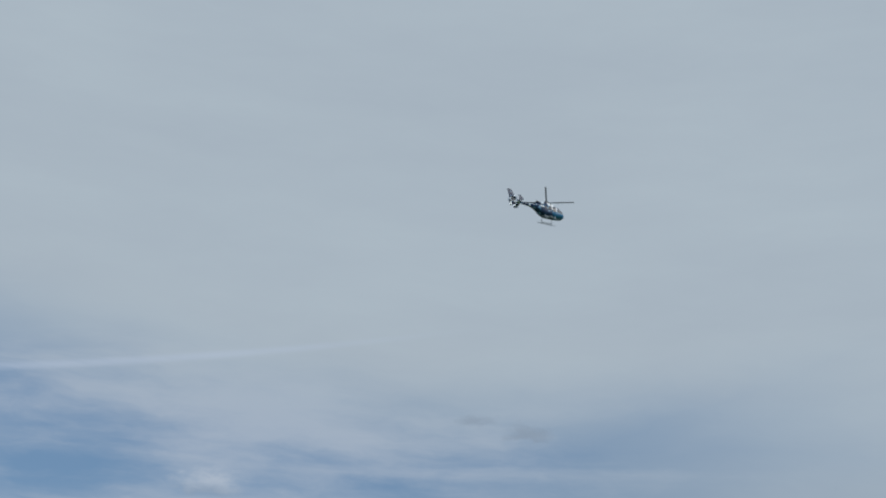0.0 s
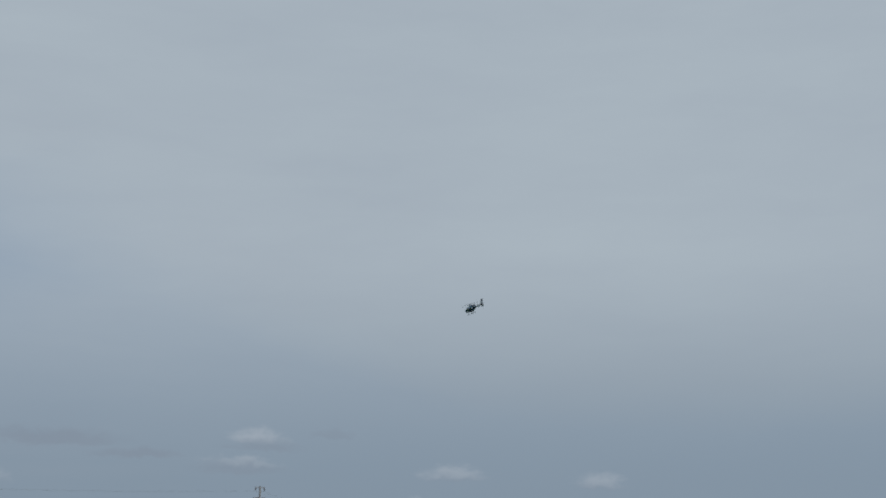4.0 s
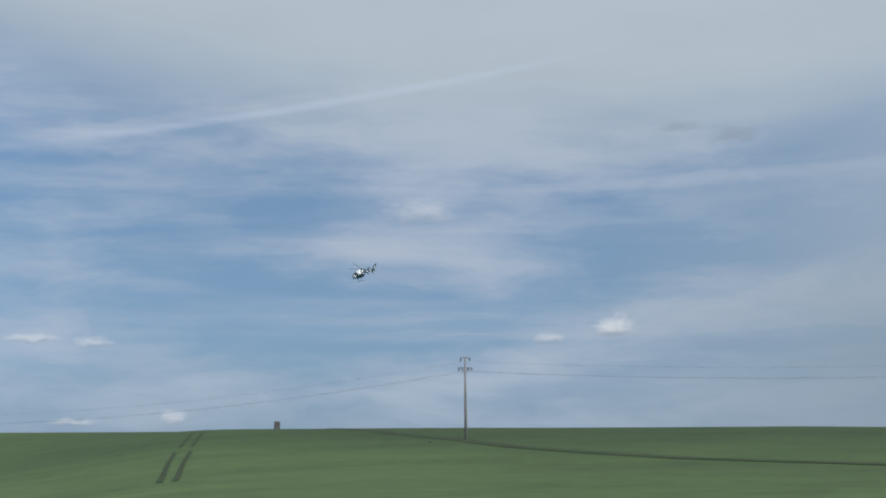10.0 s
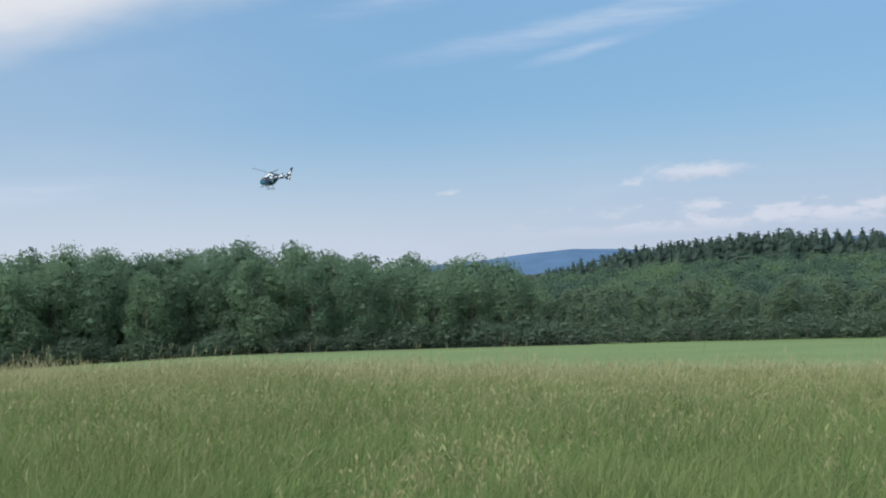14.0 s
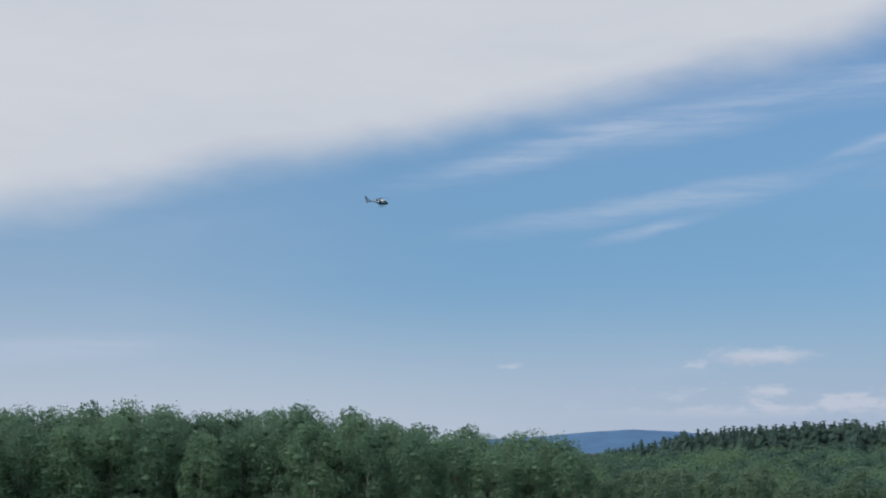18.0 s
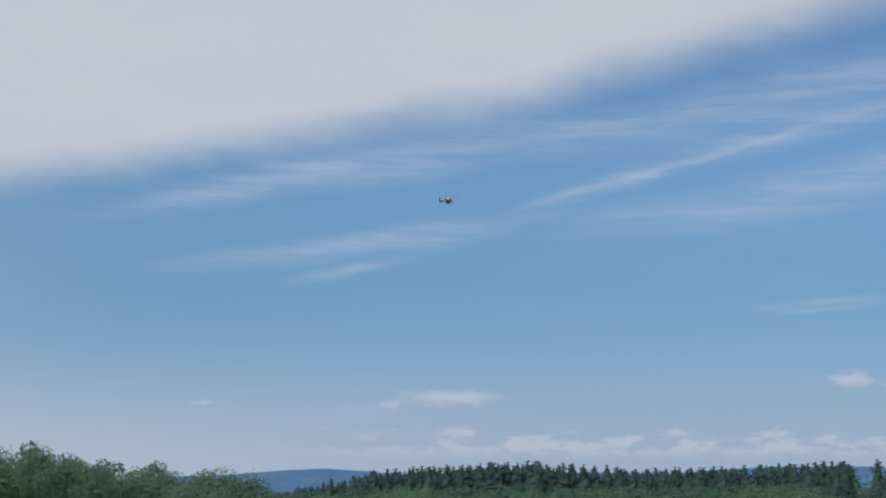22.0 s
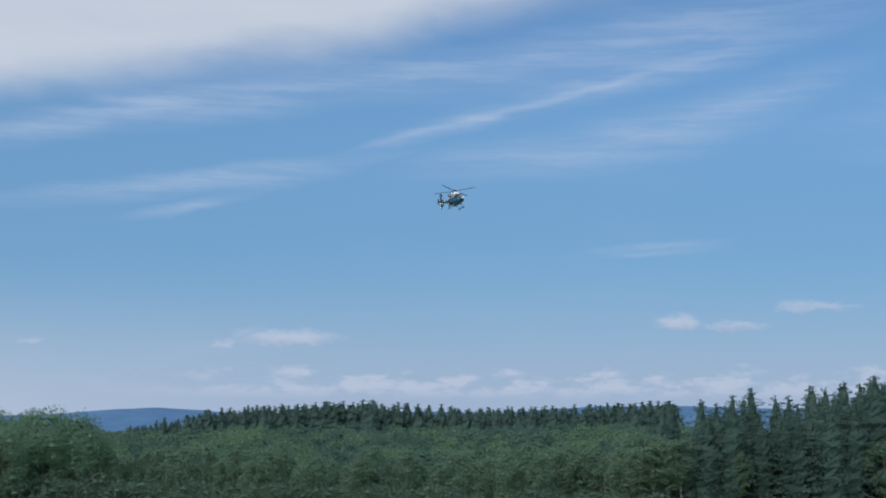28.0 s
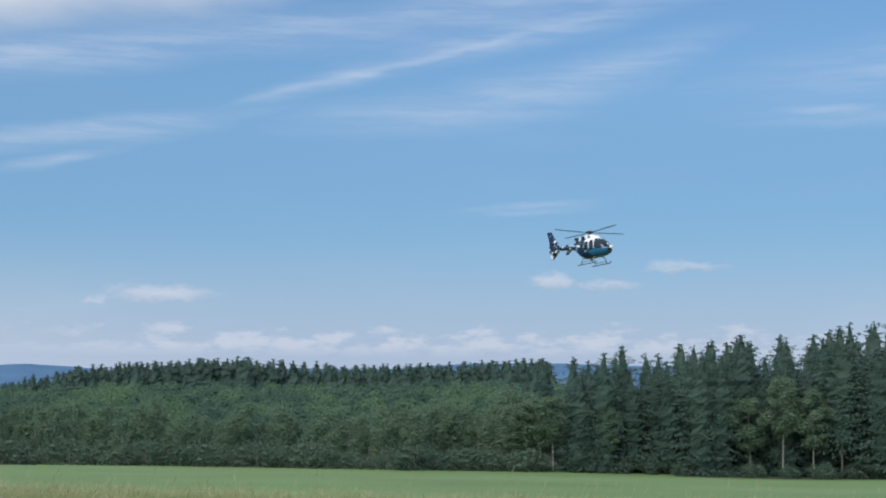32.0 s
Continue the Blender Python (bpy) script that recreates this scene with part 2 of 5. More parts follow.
# a broken row of small heap clouds low over the horizon
heaps = wnoise(azel, (0.55, 1.5, 1), 6.0, 0.6).outputs["Fac"]
crest = wmath("ADD", el_, wmath("MULTIPLY_ADD", heaps, -3.6, 1.8))
row_ = wmath("MULTIPLY", wmath("MULTIPLY", wrange(crest, 2.15, 1.45), wrange(el_, 0.9, 1.5)), wrange(heaps, 0.36, 0.58))
row_ = wmath("MULTIPLY", row_, wmath("MULTIPLY", wrange(az_, -62.0, 0.0), wrange(az_, 26.0, 14.0)))
low = wmath("MULTIPLY", wrange(fibre, 0.5, 0.75), wrange(el_, 7.0, 1.0))

blue = wt.nodes.new("ShaderNodeMix")
blue.data_type, blue.blend_type = "RGBA", "MULTIPLY"
blue.inputs[0].default_value = 1.0
wt.links.new(sky.outputs[0], blue.inputs[6])
blue.inputs[7].default_value = (*SKY_TINT, 1)
east = wrange(az_, -28.0, -62.0)
calm = wmix(wmath("MULTIPLY", wrange(el_, 17.0, 8.0), 0.72), blue.outputs[2], BLUE_LOW)
tone = wmix(haze, wmix(east, calm, wmix(0.75, blue.outputs[2], BLUE_EAST)), wmix(east, wmix(wrange(az_, 8.0, 38.0), HAZE, HAZE_WEST), HAZE_EAST))
tone = wmix(wmath("MULTIPLY", wmath("MULTIPLY", wrange(az_, 26.0, 46.0), wrange(el_, 17.0, 2.0)), 0.34), tone, HAZE_WEST)
tone = wmix(wmath("MULTIPLY", low, 0.25), tone, CIRRUS)
tone = wmix(cirrus, tone, wmix(east, CIRRUS, CIRRUS_EAST))
comb = wnode("ShaderNodeMapping", Rotation=(0, 0, radians(10)), Scale=(0.16, 2.1, 1))
wt.links.new(thin_dir, comb.inputs[0])
strands = wnode("ShaderNodeTexNoise", Scale=1.0, Detail=6.0, Roughness=0.62)
wt.links.new(comb.outputs[0], strands.inputs["Vector"])
strand = wmath("MULTIPLY", state["thin"], wmath("ADD", wmath("MULTIPLY", wrange(strands.outputs["Fac"], 0.34, 0.68), 0.7), 0.36))
tone = wmix(strand, tone, wmix(east, CIRRUS, CIRRUS_EAST))
side = wrange(az_, -35.0, 10.0)                     # the deck is thicker and greyer to the east
lower = wrange(el_, 4.0, 15.0)
cover = wmix(side, wmix(lower, DECK_LOW, wmix(mottle, DECK_DARK, DECK_GREY)), wmix(mottle, BANK_GREY, BANK_WHITE))
tone = wmix(state["veil"], tone, cover)
puffs = wmix(wmath("DIVIDE", state["lit"], wmath("ADD", state["puff"], 0.001)), wmix(side, CUM_BASE_EAST, CUM_BASE_WEST), wmix(wrange(az_, -96.0, -74.0), CUM_GREY, wmix(wrange(az_, -24.0, -10.0), CUM_TOP, CUM_PINK)))
tone = wmix(wmath("MULTIPLY", row_, 0.55), tone, wmix(wrange(az_, -24.0, -10.0), CUM_TOP, CUM_PINK))
tone = wmix(wmath("MULTIPLY", state["puff"], 0.85), tone, puffs)
trail = wmath("MULTIPLY", blot(azel, -65.0, 15.4, 170.3, 9.5, 0.13, 0.9)[0], wmath("ADD", wmath("MULTIPLY", strands.outputs["Fac"], 0.42), 0.14))
tone = wmix(trail, tone, CIRRUS)
line_ = wmath("MULTIPLY", blot(thin_dir, 5.4, 13.1, 166.4, 5.6, 0.14, 0.9)[0], wmath("ADD", wmath("MULTIPLY", strands.outputs["Fac"], 0.5), 0.08))
tone = wmix(line_, tone, CIRRUS)
background = wnode("ShaderNodeBackground", Strength=0.1)
wt.links.new(tone, background.inputs[0])
out_ = wt.nodes.new("ShaderNodeOutputWorld")
wt.links.new(background.outputs[0], out_.inputs[0])

sun = new("sun", bpy.data.lights.new("sun", "SUN"))
sun.data.energy, sun.data.angle, sun.data.color = 2.9, radians(45.0), (1.0, 0.95, 0.88)
sun.matrix_world = look(bearing(SUN_AZ, SUN_EL, 300), (0, 0, 0))


# ---------- materials ----------
def material(name, colour, rough=0.9, metal=0.0, dark=0.6, grain=8.0, large=0.3, bump=0.0, random_=0.0, island=0.0, stretch=(1, 1, 1), specular=0.3, second=None, translucent=0.0):
    """A procedural surface: colour varied by two sizes of noise and, if wanted, from piece to piece."""
    m = bpy.data.materials.new(name)
    m.use_nodes = True
    t = m.node_tree
    bsdf = t.nodes["Principled BSDF"]
    bsdf.inputs["Roughness"].default_value, bsdf.inputs["Metallic"].default_value = rough, metal
    bsdf.inputs["Specular IOR Level"].default_value = specular
    co = t.nodes.new("ShaderNodeNewGeometry")
    mp = t.nodes.new("ShaderNodeMapping")
    mp.inputs["Scale"].default_value = stretch
    t.links.new(co.outputs["Position"], mp.inputs[0])
    noises = []
    for scale, detail in ((grain, 4.0), (large, 3.0)):
        n = t.nodes.new("ShaderNodeTexNoise")
        n.inputs["Scale"].default_value, n.inputs["Detail"].default_value = scale, detail
        t.links.new(mp.outputs[0], n.inputs["Vector"])
        noises.append(n.outputs["Fac"])
    add = t.nodes.new("ShaderNodeMath")
    add.operation = "ADD"
    t.links.new(noises[0], add.inputs[0])
    t.links.new(noises[1], add.inputs[1])
    value = add.outputs[0]
    for amount, source, socket in ((random_, "ShaderNodeObjectInfo", "Random"), (island, "ShaderNodeNewGeometry", "Random Per Island")):
        if amount:
            o = t.nodes.new(source)
            k = t.nodes.new("ShaderNodeMath")
            k.operation = "MULTIPLY_ADD"
            t.links.new(o.outputs[socket], k.inputs[0])
            k.inputs[1].default_value = amount
            t.links.new(value, k.inputs[2])
            value = k.outputs[0]
    span = t.nodes.new("ShaderNodeMapRange")
    span.inputs[1].default_value, span.inputs[2].default_value = 0.65, 1.35 + random_ + island
    t.links.new(value, span.inputs[0])
    ramp = t.nodes.new("ShaderNodeMix")
    ramp.data_type = "RGBA"
    t.links.new(span.outputs[0], ramp.inputs[0])
    ramp.inputs[6].default_value = (*[c * dark for c in colour], 1)
    ramp.inputs[7].default_value = (*(second or [min(1, c * (2 - dark)) for c in colour]), 1)
    t.links.new(ramp.outputs[2], bsdf.inputs["Base Color"])
    if bump:
        b = t.nodes.new("ShaderNodeBump")
        b.inputs["Strength"].default_value, b.inputs["Distance"].default_value = bump, 0.2
        t.links.new(noises[0], b.inputs["Height"])
        t.links.new(b.outputs[0], bsdf.inputs["Normal"])
    if translucent:
        tr = t.nodes.new("ShaderNodeBsdfTranslucent")
        t.links.new(ramp.outputs[2], tr.inputs[0])
        mix = t.nodes.new("ShaderNodeMixShader")
        mix.inputs[0].default_value = translucent
        t.links.new(bsdf.outputs[0], mix.inputs[1])
        t.links.new(tr.outputs[0], mix.inputs[2])
        t.links.new(mix.outputs[0], t.nodes["Material Output"].inputs[0])
    return m


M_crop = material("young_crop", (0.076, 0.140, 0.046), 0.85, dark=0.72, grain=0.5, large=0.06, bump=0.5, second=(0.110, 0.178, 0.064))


def darken_east(m, second, s0, s1):
    """Darkens the crop towards a second tone across the fields, from north to east."""
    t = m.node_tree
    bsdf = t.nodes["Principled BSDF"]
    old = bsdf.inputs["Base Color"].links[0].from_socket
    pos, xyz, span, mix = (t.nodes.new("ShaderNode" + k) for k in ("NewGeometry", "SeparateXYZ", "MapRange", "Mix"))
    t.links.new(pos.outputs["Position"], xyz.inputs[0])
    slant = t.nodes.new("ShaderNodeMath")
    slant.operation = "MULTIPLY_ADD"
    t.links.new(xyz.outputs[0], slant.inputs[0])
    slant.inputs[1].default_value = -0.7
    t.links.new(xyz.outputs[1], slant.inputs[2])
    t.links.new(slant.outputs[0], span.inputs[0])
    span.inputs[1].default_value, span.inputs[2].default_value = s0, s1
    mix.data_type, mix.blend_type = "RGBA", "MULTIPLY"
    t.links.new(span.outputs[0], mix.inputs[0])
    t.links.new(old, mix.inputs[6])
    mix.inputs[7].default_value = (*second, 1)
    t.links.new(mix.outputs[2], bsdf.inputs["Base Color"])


darken_east(M_crop, (0.51, 0.55, 0.49), 60.0, -70.0)


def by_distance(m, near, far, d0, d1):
    """Tints the crop by distance: paler near slope, darker hillside beyond the dip."""
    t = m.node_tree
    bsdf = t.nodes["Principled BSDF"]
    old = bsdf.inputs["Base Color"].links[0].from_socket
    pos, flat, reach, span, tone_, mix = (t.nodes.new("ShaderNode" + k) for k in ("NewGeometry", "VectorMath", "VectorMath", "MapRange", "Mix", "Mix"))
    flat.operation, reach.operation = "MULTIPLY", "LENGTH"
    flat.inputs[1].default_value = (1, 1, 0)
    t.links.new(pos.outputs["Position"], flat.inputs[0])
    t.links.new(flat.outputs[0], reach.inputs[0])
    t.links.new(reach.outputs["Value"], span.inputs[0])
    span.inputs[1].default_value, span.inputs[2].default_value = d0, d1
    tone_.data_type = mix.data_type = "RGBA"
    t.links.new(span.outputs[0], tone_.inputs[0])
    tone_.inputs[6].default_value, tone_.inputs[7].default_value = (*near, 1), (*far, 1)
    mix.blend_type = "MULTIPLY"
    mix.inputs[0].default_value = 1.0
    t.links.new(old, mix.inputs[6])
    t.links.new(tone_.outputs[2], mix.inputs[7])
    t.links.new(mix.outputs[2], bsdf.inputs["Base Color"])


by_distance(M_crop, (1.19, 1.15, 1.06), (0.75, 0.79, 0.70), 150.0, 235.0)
M_pasture = material("light_green_crop", (0.122, 0.212, 0.080), 0.85, dark=0.8, grain=1.5, large=0.06, bump=0.3, second=(0.158, 0.252, 0.102))
M_meadow = material("meadow_soil", (0.17, 0.25, 0.08), 0.95, dark=0.75, grain=5.0, large=0.3, bump=0.4)
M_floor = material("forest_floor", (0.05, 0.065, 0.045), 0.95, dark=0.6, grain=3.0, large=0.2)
M_blade = material("grass_blades", (0.148, 0.260, 0.092), 0.75, dark=0.42, grain=3.2, large=0.3, island=0.9, second=(0.325, 0.430, 0.190), translucent=0.45)
M_under = material("lower_grass", (0.095, 0.215, 0.074), 0.8, dark=0.5, grain=1.2, large=0.35, island=0.8, second=(0.255, 0.385, 0.15), translucent=0.4)
M_seed = material("grass_seed_heads", (0.315, 0.33, 0.195), 0.85, dark=0.7, grain=3.0, large=0.3, island=0.5, second=(0.53, 0.51, 0.335), translucent=0.4)
M_panicle = material("feathery_panicles", (0.225, 0.275, 0.130), 0.85, dark=0.65, grain=2.0, large=0.25, island=0.6, second=(0.42, 0.44, 0.245), translucent=0.45)
M_flower = material("white_umbels", (0.7, 0.7, 0.62), 0.8, island=0.3)
# needle and leaf colours below are lifted and blued by haze mixed in
M_spruce = material("spruce_needles", (0.086, 0.152, 0.137), 0.85, dark=0.9, grain=1.0, large=0.25, random_=0.5, island=0.12, second=(0.126, 0.200, 0.170), translucent=0.52, specular=0.06)
M_pale = material("larch_and_birch_leaves", (0.135, 0.222, 0.160), 0.8, dark=0.9, grain=1.2, large=0.25, random_=0.4, island=0.15, second=(0.172, 0.252, 0.172), translucent=0.45, specular=0.1)
M_leaf = material("broad_leaves", (0.118, 0.218, 0.165), 0.8, dark=0.80, grain=0.4, large=0.09, random_=0.9, island=0.12, second=(0.190, 0.305, 0.200), translucent=0.5, specular=0.1)
M_dark = material("dark_broad_leaves", (0.112, 0.186, 0.150), 0.85, dark=0.85, grain=0.9, large=0.2, random_=0.6, island=0.12, second=(0.155, 0.235, 0.175), translucent=0.55, specular=0.1)
M_grove = (material("woodland_leaves", (0.108, 0.200, 0.152), 0.8, dark=0.88, grain=0.3, large=0.08, island=0.1, second=(0.145, 0.245, 0.170), translucent=0.5, specular=0.1),
           material("yellowish_woodland_leaves", (0.138, 0.236, 0.150), 0.8, dark=0.88, grain=0.3, large=0.08, island=0.1, second=(0.176, 0.282, 0.168), translucent=0.5, specular=0.1),
           material("dark_woodland_leaves", (0.080, 0.150, 0.130), 0.8, dark=0.88, grain=0.3, large=0.08, island=0.1, second=(0.106, 0.184, 0.146), translucent=0.5, specular=0.1))
M_bark = material("conifer_bark", (0.175, 0.17, 0.16), 0.95, dark=0.6, grain=6.0, large=0.6, bump=0.6, random_=0.4, stretch=(1, 1, 0.25))
M_birch = material("birch_bark", (0.23, 0.235, 0.22), 0.85, dark=0.5, grain=4.0, large=0.8, random_=0.2, stretch=(1, 1, 2.5))
M_pole = material("grey_concrete", (0.19, 0.195, 0.20), 0.85, dark=0.75, grain=6.0, large=0.5, bump=0.2)
M_iron = material("dull_galvanised_steel", (0.20, 0.21, 0.23), 0.5, metal=0.7, dark=0.7, grain=10.0)
M_insulator = material("brown_porcelain", (0.06, 0.04, 0.03), 0.25, dark=0.7)
M_wire = material("aluminium_cable", (0.22, 0.23, 0.25), 0.5, metal=0.6)
M_sand = material("dry_earth", (0.42, 0.345, 0.21), 0.95, dark=0.75, grain=3.0, large=0.4, bump=0.4)
M_rut = material("wheel_ruts", (0.032, 0.052, 0.020), 0.95, dark=0.75, grain=2.0, large=0.1)
M_faint = material("thin_crop", (0.068, 0.112, 0.042), 0.95, dark=0.8, grain=1.0, large=0.1)
M_bank = material("rough_bank_grass", (0.058, 0.108, 0.042), 0.9, dark=0.65, grain=2.0, large=0.3, island=0.5, second=(0.125, 0.190, 0.075), translucent=0.35)
# the haze before the far hills is put into this blue
M_far = material("haze_tinted_hills", (0.085, 0.165, 0.29), 1.0, dark=0.85, grain=0.02, large=0.004, specular=0.0)
M_hide = material("weathered_boards", (0.10, 0.10, 0.10), 0.9, dark=0.6, grain=8.0, large=1.0, stretch=(1, 1, 0.2))


# ---------- mesh helpers ----------
def mesh_of(name, verts, faces, mats, which=None, smooth=False):
    me = bpy.data.meshes.new(name)
    me.from_pydata([tuple(v) for v in verts], [], faces)
    for m in mats:
        me.materials.append(m)
    if which is not None:
        me.polygons.foreach_set("material_index", which)
    if smooth:
        me.polygons.foreach_set("use_smooth", [True] * len(me.polygons))
    me.update()
    return me


def part(name, me, parent=None, label=""):
    ob = new(name, me)
    ob.parent = parent
    return tagged(ob, label)


def thing(name, label, category, group="", kind="", m=None):
    ob = tagged(new(name), label, category, group, kind)
    ob.empty_display_size = 0.2
    if m is not None:
        ob.matrix_basis = m
    return ob


def tube(points, radii, sides=6):
    """Vertices and faces of a round bar along points."""
    verts, faces = [], []
    pts = [Vector(p) for p in points]
    for i, p in enumerate(pts):
        d = (pts[min(i + 1, len(pts) - 1)] - pts[max(i - 1, 0)]).normalized()
        u = d.orthogonal().normalized() if abs(d.z) < 0.9 else Vector((1, 0, 0))
        u = (u - d * u.dot(d)).normalized()
        w = d.cross(u)
        for k in range(sides):
            a = 2 * math.pi * k / sides
            verts.append(p + (u * math.cos(a) + w * math.sin(a)) * radii[i])
    for i in range(len(pts) - 1):
        for k in range(sides):
            j = (k + 1) % sides
            faces.append((i * sides + k, i * sides + j, (i + 1) * sides + j, (i + 1) * sides + k))
    n = (len(pts) - 1) * sides
    faces += [tuple(reversed(range(sides))), tuple(range(n, n + sides))]
    return verts, faces


def joined(pieces):
    verts, faces = [], []
    for v, f in pieces:
        k = len(verts)
        verts += [tuple(p) for p in v]
        faces += [tuple(i + k for i in q) for q in f]
    return verts, faces


def box(cx, cy, cz, sx, sy, sz, taper=1.0):
    v = [(cx + dx * sx / 2 * (taper if dz > 0 else 1), cy + dy * sy / 2 * (taper if dz > 0 else 1), cz + dz * sz / 2) for dz in (-1, 1) for dx, dy in ((-1, -1), (1, -1), (1, 1), (-1, 1))]
    return v, [(3, 2, 1, 0), (4, 5, 6, 7), (0, 1, 5, 4), (1, 2, 6, 5), (2, 3, 7, 6), (3, 0, 4, 7)]


# ---------- terrain: one sheet of rolling fields ----------
AZ = (-180, -120, -100, -85, -70, -60, -50, -42, -33, -24, -10, 5, 20, 35, 50, 80, 180)
HEIGHTS = (
    (0, (0,) * 17),
    (16, (0, 0, 0, 0, 0, -0.1, -0.2, -0.4, -0.7, -0.75, -0.85, -0.8, -0.65, -0.4, -0.25, -0.2, 0)),
    (40, (0.3, 0.4, 0.4, 0.4, 0.2, 0, -0.5, -1.0, -1.9, -2.2, -2.4, -2.3, -1.95, -1.25, -0.75, -0.5, 0)),
    (120, (2, 2, 2, 2.5, 2.6, 2.2, -0.3, -2.4, -4.8, -5.9, -6.5, -6.3, -6.0, -4.9, -4.4, -4, 0)),
    (205, (6, 6, 6, 7, 7.6, 6.9, 1.5, -1.6, -6.0, -10.9, -12.2, -11.8, -10.4, -8.9, -9, -9, -2)),
    (260, (8.5, 8.5, 8.7, 10.7, 11.2, 10.7, 1.9, -3.2, -10.5, -12, -12, -12, -12, -11, -11, -10, -3)),
    (330, (10, 10.5, 11.1, 13.8, 14.6, 14.6, 5.2, -0.3, 2.3, -8, -12, -12.5, -12.5, -12, -12, -11, -4)),
    (420, (10, 10.5, 11, 15, 16, 16.2, 12.2, 7.6, 6.8, -2, -12, -13, -13, -13, -12, -11, -5)),
    (540, (10, 10.5, 11, 15.5, 19, 22.5, 23.2, 20.3, 15.6, 2, -12, -13, -13, -13, -12, -11, -5)),
    (720, (8, 8, 9, 13, 14, 15, 17, 14, 10, 0, -14, -14, -14, -14, -14, -12, -8)),
    (1300, (0, 0, 0, 4, 5, 5, 5, 4, 0, -8, -20, -20, -20, -20, -20, -20, -15)),
    (4900, (-20,) * 17))
N_AZ = 480
RINGS = [0.0] + [1.5 * (4900 / 1.5) ** (i / 119) for i in range(120)]
turns = np.linspace(-180, 180, N_AZ, endpoint=False)
by_ring = np.array([np.interp(turns, AZ, h) for _, h in HEIGHTS])
field_z = np.array([[np.interp(r, [d for d, _ in HEIGHTS], by_ring[:, k]) for r in RINGS] for k in range(N_AZ)])
for _ in range(5):
    field_z = (np.roll(field_z, 1, 0) + 2 * field_z + np.roll(field_z, -1, 0)) / 4
for _ in range(3):
    field_z[:, 1:-1] = (field_z[:, :-2] + 2 * field_z[:, 1:-1] + field_z[:, 2:]) / 4


def ground_z(x, y):
    d, k = math.hypot(x, y), (math.degrees(math.atan2(-x, y)) + 180) / 360 * N_AZ
    i = int(np.searchsorted(RINGS, d)) - 1
    i = min(max(i, 0), len(RINGS) - 2)
    f, k0 = (d - RINGS[i]) / (RINGS[i + 1] - RINGS[i]), int(k) % N_AZ
    g, k1 = k - int(k), (k0 + 1) % N_AZ
    return float((field_z[k0, i] * (1 - f) + field_z[k0, i + 1] * f) * (1 - g) + (field_z[k1, i] * (1 - f) + field_z[k1, i + 1] * f) * g)


def spot(az, d, lift=0.0):
    x, y = -math.sin(radians(az)) * d, math.cos(radians(az)) * d
    return Vector((x, y, ground_z(x, y) + lift))


MEADOW = ((-36, -31, -28.5, -26.5, -25, -23.5, -10, 20, 45, 60, 90), (5, 12, 22, 34, 44, 46, 44, 42, 41, 44, 50))


BANK = ((-48, -44, -41, -38.5, -36.8, -34.9, -32.8, -31.0, -29.2, -27.3, -25.2), (18.5, 19, 20, 21.5, 25, 35, 47.5, 63, 92, 122, 165))


def meadow_edge(az):
    return float(np.interp(az, *MEADOW))


def wood_edge(az):
    return float(np.interp(az, (-33, -28, -20, -10, 0, 10, 24, 40, 60), (228, 207, 203, 202, 208, 206, 204, 205, 200)))


def build_ground():
    verts, faces, which = [(0, 0, 0)], [], []
    for i in range(1, len(RINGS)):
        for k in range(N_AZ):
            a = radians(turns[k])
            verts.append((-math.sin(a) * RINGS[i], math.cos(a) * RINGS[i], field_z[k, i]))
    idx = lambda i, k: 1 + (i - 1) * N_AZ + k % N_AZ
    for k in range(N_AZ):
        faces.append((0, idx(1, k), idx(1, k + 1)))
        which.append(1)
    for i in range(1, len(RINGS) - 1):
        for k in range(N_AZ):
            faces.append((idx(i, k), idx(i + 1, k), idx(i + 1, k + 1), idx(i, k + 1)))
            a, d = turns[k], (RINGS[i] + RINGS[i + 1]) / 2
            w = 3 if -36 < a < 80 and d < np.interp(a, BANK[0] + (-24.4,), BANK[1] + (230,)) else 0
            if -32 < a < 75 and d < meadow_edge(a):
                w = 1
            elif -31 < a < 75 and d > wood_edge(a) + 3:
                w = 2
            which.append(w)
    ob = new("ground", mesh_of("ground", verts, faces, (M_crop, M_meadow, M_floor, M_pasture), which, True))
    tagged(ob, "rolling green crop fields with a strip of rough meadow", "ground", kind="structure")


build_ground()


def ribbon(name, label, category, centre, width, mat, lift=0.03, cross=5, ragged=0.15, hump=0.0, kind="structure"):
    """A strip laid on the ground along centre, a list of (azimuth, distance)."""
    pts = []
    for (a0, d0), (a1, d1) in zip(centre, centre[1:]):
        n = max(3, int((spot(a0, d0) - spot(a1, d1)).length / 1.2))
        pts += [spot(a0, d0).lerp(spot(a1, d1), i / n) for i in range(n)]
    pts.append(spot(*centre[-1]))
    verts, faces = [], []
    for i, p in enumerate(pts):
        d = pts[min(i + 1, len(pts) - 1)] - pts[max(i - 1, 0)]
        s = Vector((d.y, -d.x, 0)).normalized()
        for k in range(cross):
            u = k / (cross - 1) * 2 - 1
            q = p + s * (u * width / 2 * (1 + ragged * noise.noise((p.x * 0.7, p.y * 0.7, k * 3.1))))
            verts.append((q.x, q.y, ground_z(q.x, q.y) + lift + hump * (1 - u * u)))
    for i in range(len(pts) - 1):
        for k in range(cross - 1):
            a = i * cross + k
            faces.append((a, a + cross, a + cross + 1, a + 1))
    return tagged(new(name, mesh_of(name, verts, faces, (mat,), None, True)), label, category, kind=kind)


